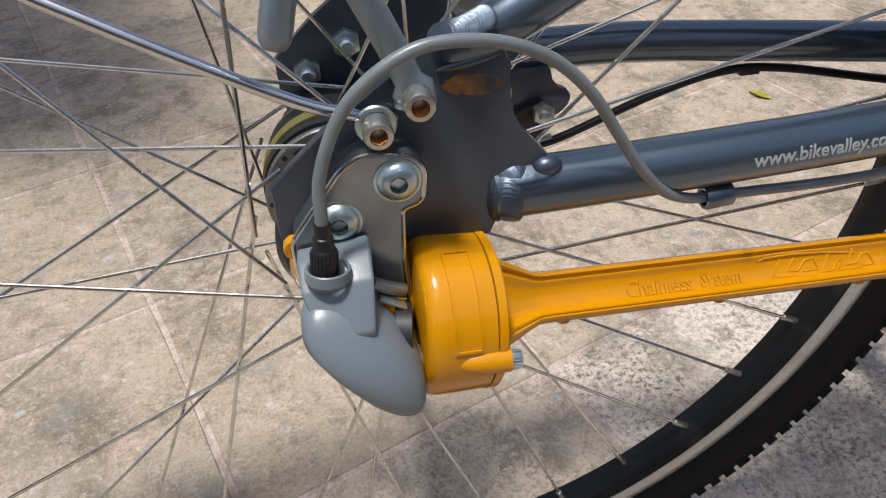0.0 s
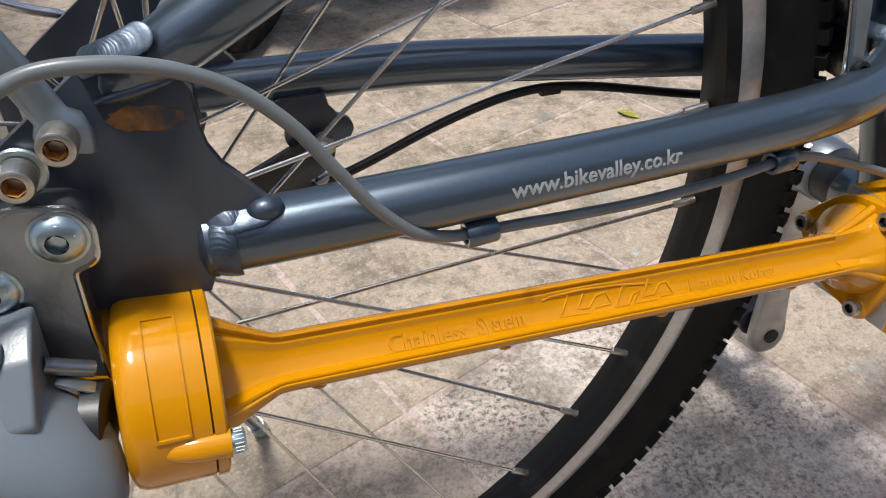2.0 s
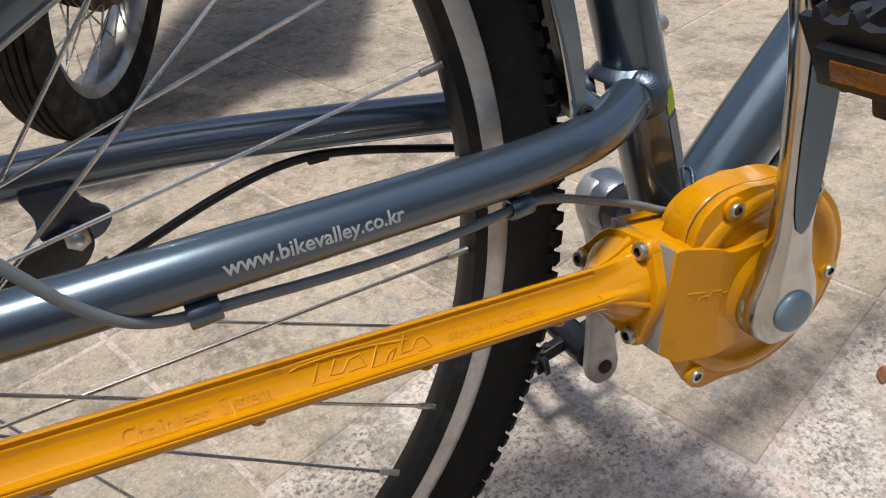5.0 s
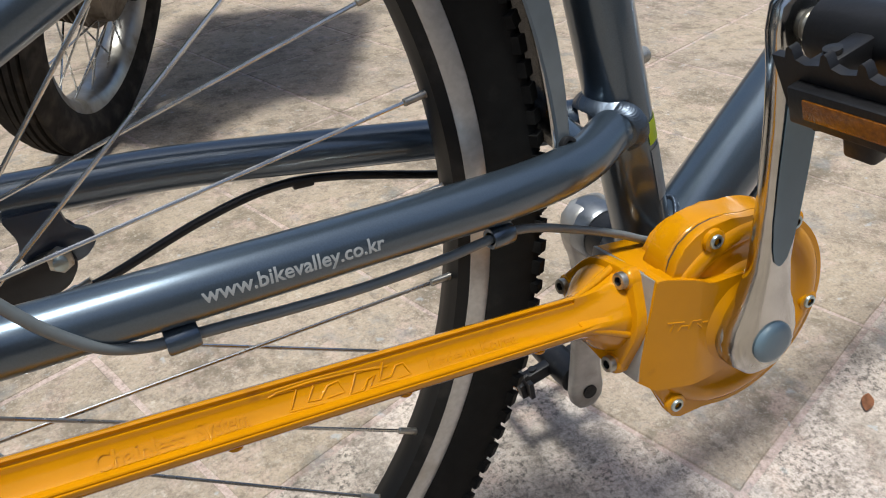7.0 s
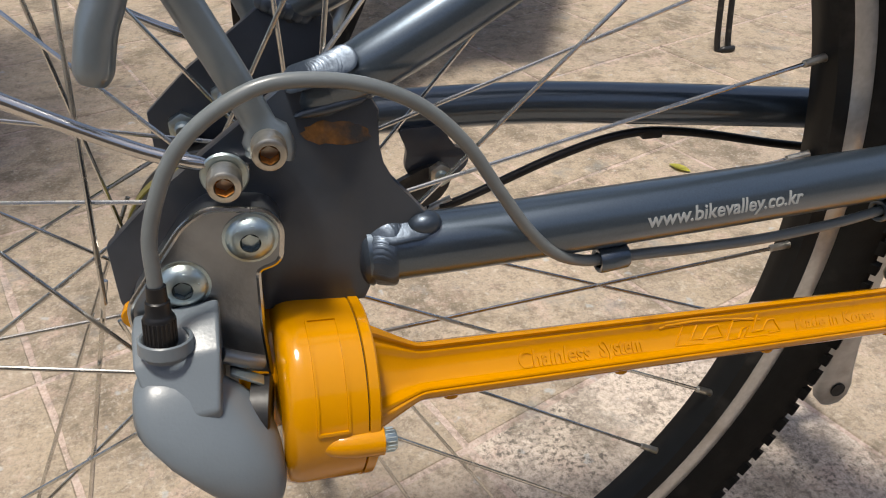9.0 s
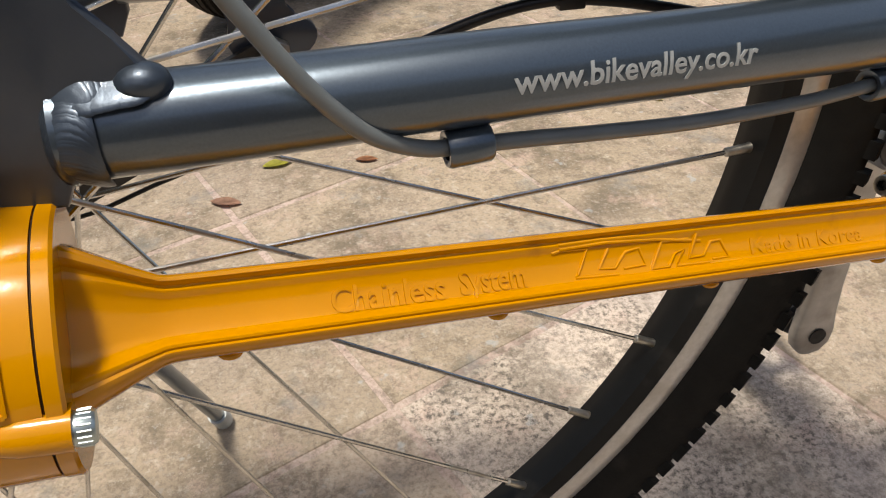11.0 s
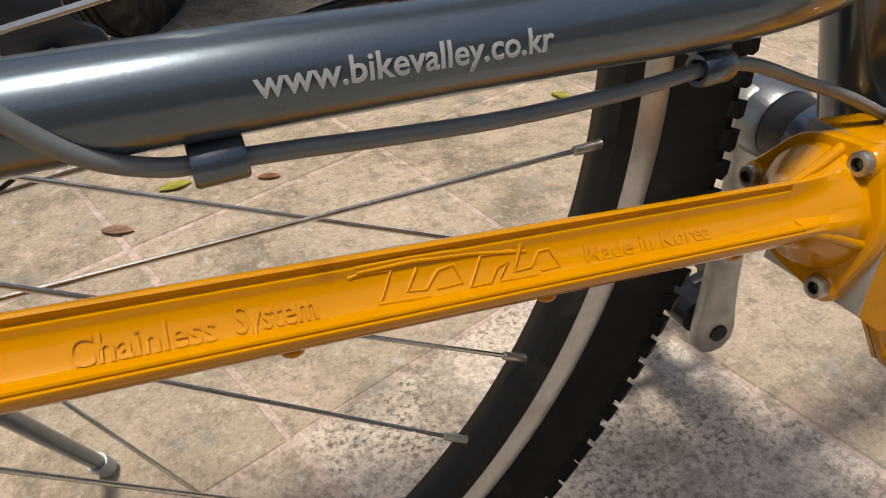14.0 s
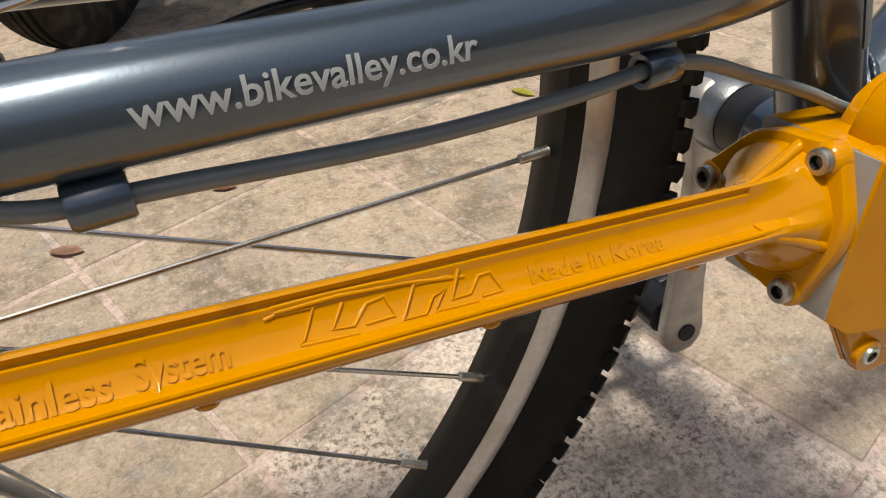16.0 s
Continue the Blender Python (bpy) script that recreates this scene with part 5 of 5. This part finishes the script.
part("brake_lever", box((0.02, -0.062, 0.05), (0.02, 0.006, 0.10), 0.002), BLACK_STEEL, mw)
for s in (-1, 1):
    part("swing_arm", tube([Vector((-0.04, s * 0.085, MR)), Vector((0.10, s * 0.085, MR + 0.01)), Vector((0.52, s * 0.085, MR + 0.06))], 0.017, 16), BLACK_STEEL, moto, "black swing arm")
    part("shock_absorber", tube([Vector((-0.01, s * 0.10, MR + 0.02)), Vector((0.10, s * 0.10, MR + 0.34))], 0.020, 16), BLACK_STEEL, moto)
# unseen seat and panels, sized so that their shadow darkens the tiles below
part("seat", box((0.37, -0.03, 0.485), (0.62, 0.22, 0.11), 0.045, segments=4), BLACK_PLASTIC, moto, "unseen black motorcycle seat added to cast a shadow")
for s in (-1, 1):
    part("shadow_panel", box((0.37, -0.03 + s * 0.175, 0.465), (0.56, 0.14, 0.10), 0.035, segments=4), BLACK_STEEL, moto, "unseen black side panel added to cast a shadow")

side = tagged(new("prop_stand"), "dark wire prop stand standing on the tiles", "stand")
part("leg", tube(spline([(0.895, 1.075, 0.30), (0.900, 1.050, 0.15), (0.905, 1.030, 0.012), (0.915, 1.020, 0.006), (0.935, 1.022, 0.006), (0.935, 1.040, 0.010), (0.930, 1.062, 0.15), (0.925, 1.085, 0.30)], 6), 0.006, 12), BLACK_STEEL, side)


# ---- fallen leaves ----
def leaf(at, turn, length, mat, label):
    bm = bmesh.new()
    rows = []
    for k in range(9):
        u = k / 8
        w = length * 0.22 * math.sin(math.pi * min(1, u * 0.96 + 0.02)) ** 0.8
        lift = 0.10 * length * (u - 0.5) ** 2 + 0.001
        rows.append([Vector(((u - 0.5) * length, s * w, lift + abs(s) * w * 0.35)) for s in (-1, -0.5, 0, 0.5, 1)])
    loft(rows, close=False, caps=False, bm=bm)
    bmesh.ops.solidify(bm, geom=list(bm.faces), thickness=0.0004)
    ob = part("leaf", bm, mat)
    ob.matrix_world = Matrix.Translation((*at, 0.0006)) @ Matrix.Rotation(radians(turn), 4, "Z")
    return tagged(ob, label, "leaf", "fallen leaves")


leaf((0.602, 0.609), -55, 0.034, GREEN_LEAF, "small yellow-green fallen leaf on the tiles")
leaf((0.109, 0.564), 10, 0.036, GREEN_LEAF, "small yellow-green fallen leaf on the tiles")
leaf((0.048, 0.500), -20, 0.034, PALE_LEAF, "faded reddish fallen leaf flat on the tiles")
leaf((0.209, 0.548), -10, 0.026, BROWN_LEAF, "small dry brown fallen leaf on the tiles")
leaf((0.741, 0.037), 35, 0.026, BROWN_LEAF, "small dry brown fallen leaf on the tiles")


# ---- an unseen tree, added to darken the ground at the far left ----
def added_crown(name, centre, size, clumps, seed):
    rng = random.Random(seed)
    verts, faces = [], []
    for _ in range(clumps):
        c = Vector((rng.gauss(0, 0.42), rng.gauss(0, 0.42), rng.gauss(0, 0.35)))
        c = Vector((c.x * size[0], c.y * size[1], c.z * size[2]))
        for _ in range(26):
            p = c + Vector((rng.gauss(0, 0.10), rng.gauss(0, 0.10), rng.gauss(0, 0.08)))
            d = Vector((rng.gauss(0, 1), rng.gauss(0, 1), rng.gauss(0, 0.6))).normalized()
            e = d.cross(Vector((rng.gauss(0, 1), rng.gauss(0, 1), rng.gauss(0, 1)))).normalized()
            n = len(verts)
            s = rng.uniform(0.035, 0.06)
            verts += [p - d * s, p + e * s * 0.45, p + d * s, p - e * s * 0.45]
            faces.append((n, n + 1, n + 2, n + 3))
    me = bpy.data.meshes.new(name)
    me.from_pydata([Vector(centre) + v for v in verts], [], faces)
    me.materials.append(FOLIAGE)
    return new(name, me)


tree = tagged(new("tree"), "unseen leafy tree added to shade the ground", "tree")
def shade(x, y, h):
    """The place at height h whose shadow falls on the ground at x, y."""
    return Vector((x, y, 0)) + SUN_TO * (h / SUN_TO.z)


for k, (x, y, sx, sy, n) in enumerate(((-0.68, 1.00, 0.42, 0.36, 110),)):
    c = added_crown("added_crown", shade(x, y, 1.3), (sx, sy, 0.25), n, 11 + k)
    c.parent = tree
root = Vector((-2.9, 1.9, 0))
c = added_crown("added_crown", root + Vector((0.4, -0.2, 3.7)), (1.3, 1.3, 0.8), 160, 31)
c.parent = tree
part("trunk", tube(spline([root, root + Vector((0.05, 0, 1.2)), root + Vector((0.15, -0.05, 2.4)), root + Vector((0.5, -0.3, 3.3))], 6), [0.13 - 0.003 * i for i in range(19)], 14), BARK, tree)
for x, y in ((-0.68, 1.00),):
    q = shade(x, y, 1.3)
    part("limb", tube(spline([root + Vector((0.12, -0.04, 2.3)), (root + Vector((0.1, 0, 2.3))).lerp(q, 0.5) + Vector((0, 0, 0.3)), q], 5), [0.05 - 0.004 * i for i in range(11)], 10), BARK, tree)


# ---- unseen yard walls, added south and north to block the low sky ----
wall = part("wall_south", box((0.3, -2.6, 0.95), (9.0, 0.2, 1.9), 0.01), CONCRETE)
tagged(wall, "unseen plain weathered concrete wall added to close the yard", "wall", kind="structure")
wall = part("wall_north", box((0.3, 4.6, 0.5), (9.0, 0.2, 1.0), 0.01), CONCRETE)
tagged(wall, "unseen plain weathered concrete wall added to close the yard", "wall", kind="structure")

# ---- ground: mortar bed that runs on to the horizon, and cement tiles laid askew ----
TURN_TILES, PITCH, A0, B0 = radians(21.0), 0.302, 0.221, 0.112
bm = bmesh.new()
bmesh.ops.create_grid(bm, x_segments=1, y_segments=1, size=60.0)
ground = part("ground", bm, CONCRETE)
ground.location = (0, 0, -0.0062)
tagged(ground, "weathered concrete yard around the tiles", "ground", kind="structure")
pavement = tagged(new("pavement"), "worn beige cement paving tiles with pinkish mortar joints", "pavement", kind="structure")
bm = bmesh.new()
bmesh.ops.create_grid(bm, x_segments=1, y_segments=1, size=0.5)
bed = part("mortar_bed", bm, MORTAR, pavement)
bed.matrix_basis = Matrix.Rotation(TURN_TILES, 4, "Z") @ Matrix.Translation((A0 + PITCH, B0 + 2.5 * PITCH, -0.0012)) @ Matrix.Diagonal((14 * PITCH, 13 * PITCH, 1, 1))
half = PITCH / 2 - 0.0030
tile_data = {}
for v in range(4):
    rng = random.Random(40 + v)
    edge = []
    for s in range(4):
        for k in range(6):
            u = -1 + 2 * k / 6
            p = ((u, -1), (1, u), (-u, 1), (-1, -u))[s]
            edge.append((p[0] * half + rng.uniform(-0.0012, 0.0012), p[1] * half + rng.uniform(-0.0012, 0.0012)))
    bm = bmesh.new()
    loft([[Vector((x, y, -0.012)) for x, y in edge], [Vector((x, y, -0.0014)) for x, y in edge], [Vector((x * 0.992, y * 0.992, 0.0)) for x, y in edge]], bm=bm)
    for mat in (TILE_SMOOTH, TILE_FAINT, TILE_SPECKLED):
        me = bpy.data.meshes.new("tile")
        bm.to_mesh(me)
        me.materials.append(mat)
        tile_data[v, mat.name] = me
    bm.free()
SPECKLED = {(0, -1), (1, -2), (0, -2), (2, -2), (2, -3), (1, -3)}
FAINT = {(-1, -1)}
rng = random.Random(5)
for i in range(-6, 8):
    for j in range(-4, 9):
        a, b = A0 + (i + 0.5) * PITCH, B0 + (j + 0.5) * PITCH
        x, y = a * math.cos(TURN_TILES) - b * math.sin(TURN_TILES), a * math.sin(TURN_TILES) + b * math.cos(TURN_TILES)
        mat = TILE_SPECKLED if (i, j) in SPECKLED else TILE_FAINT if (i, j) in FAINT else TILE_SMOOTH
        m = Matrix.Translation((x, y, rng.uniform(-0.0006, 0.0004))) @ Matrix.Rotation(TURN_TILES + radians(90 * rng.randrange(4)), 4, "Z")
        shared("tile", tile_data[rng.randrange(4), mat.name], m, pavement)
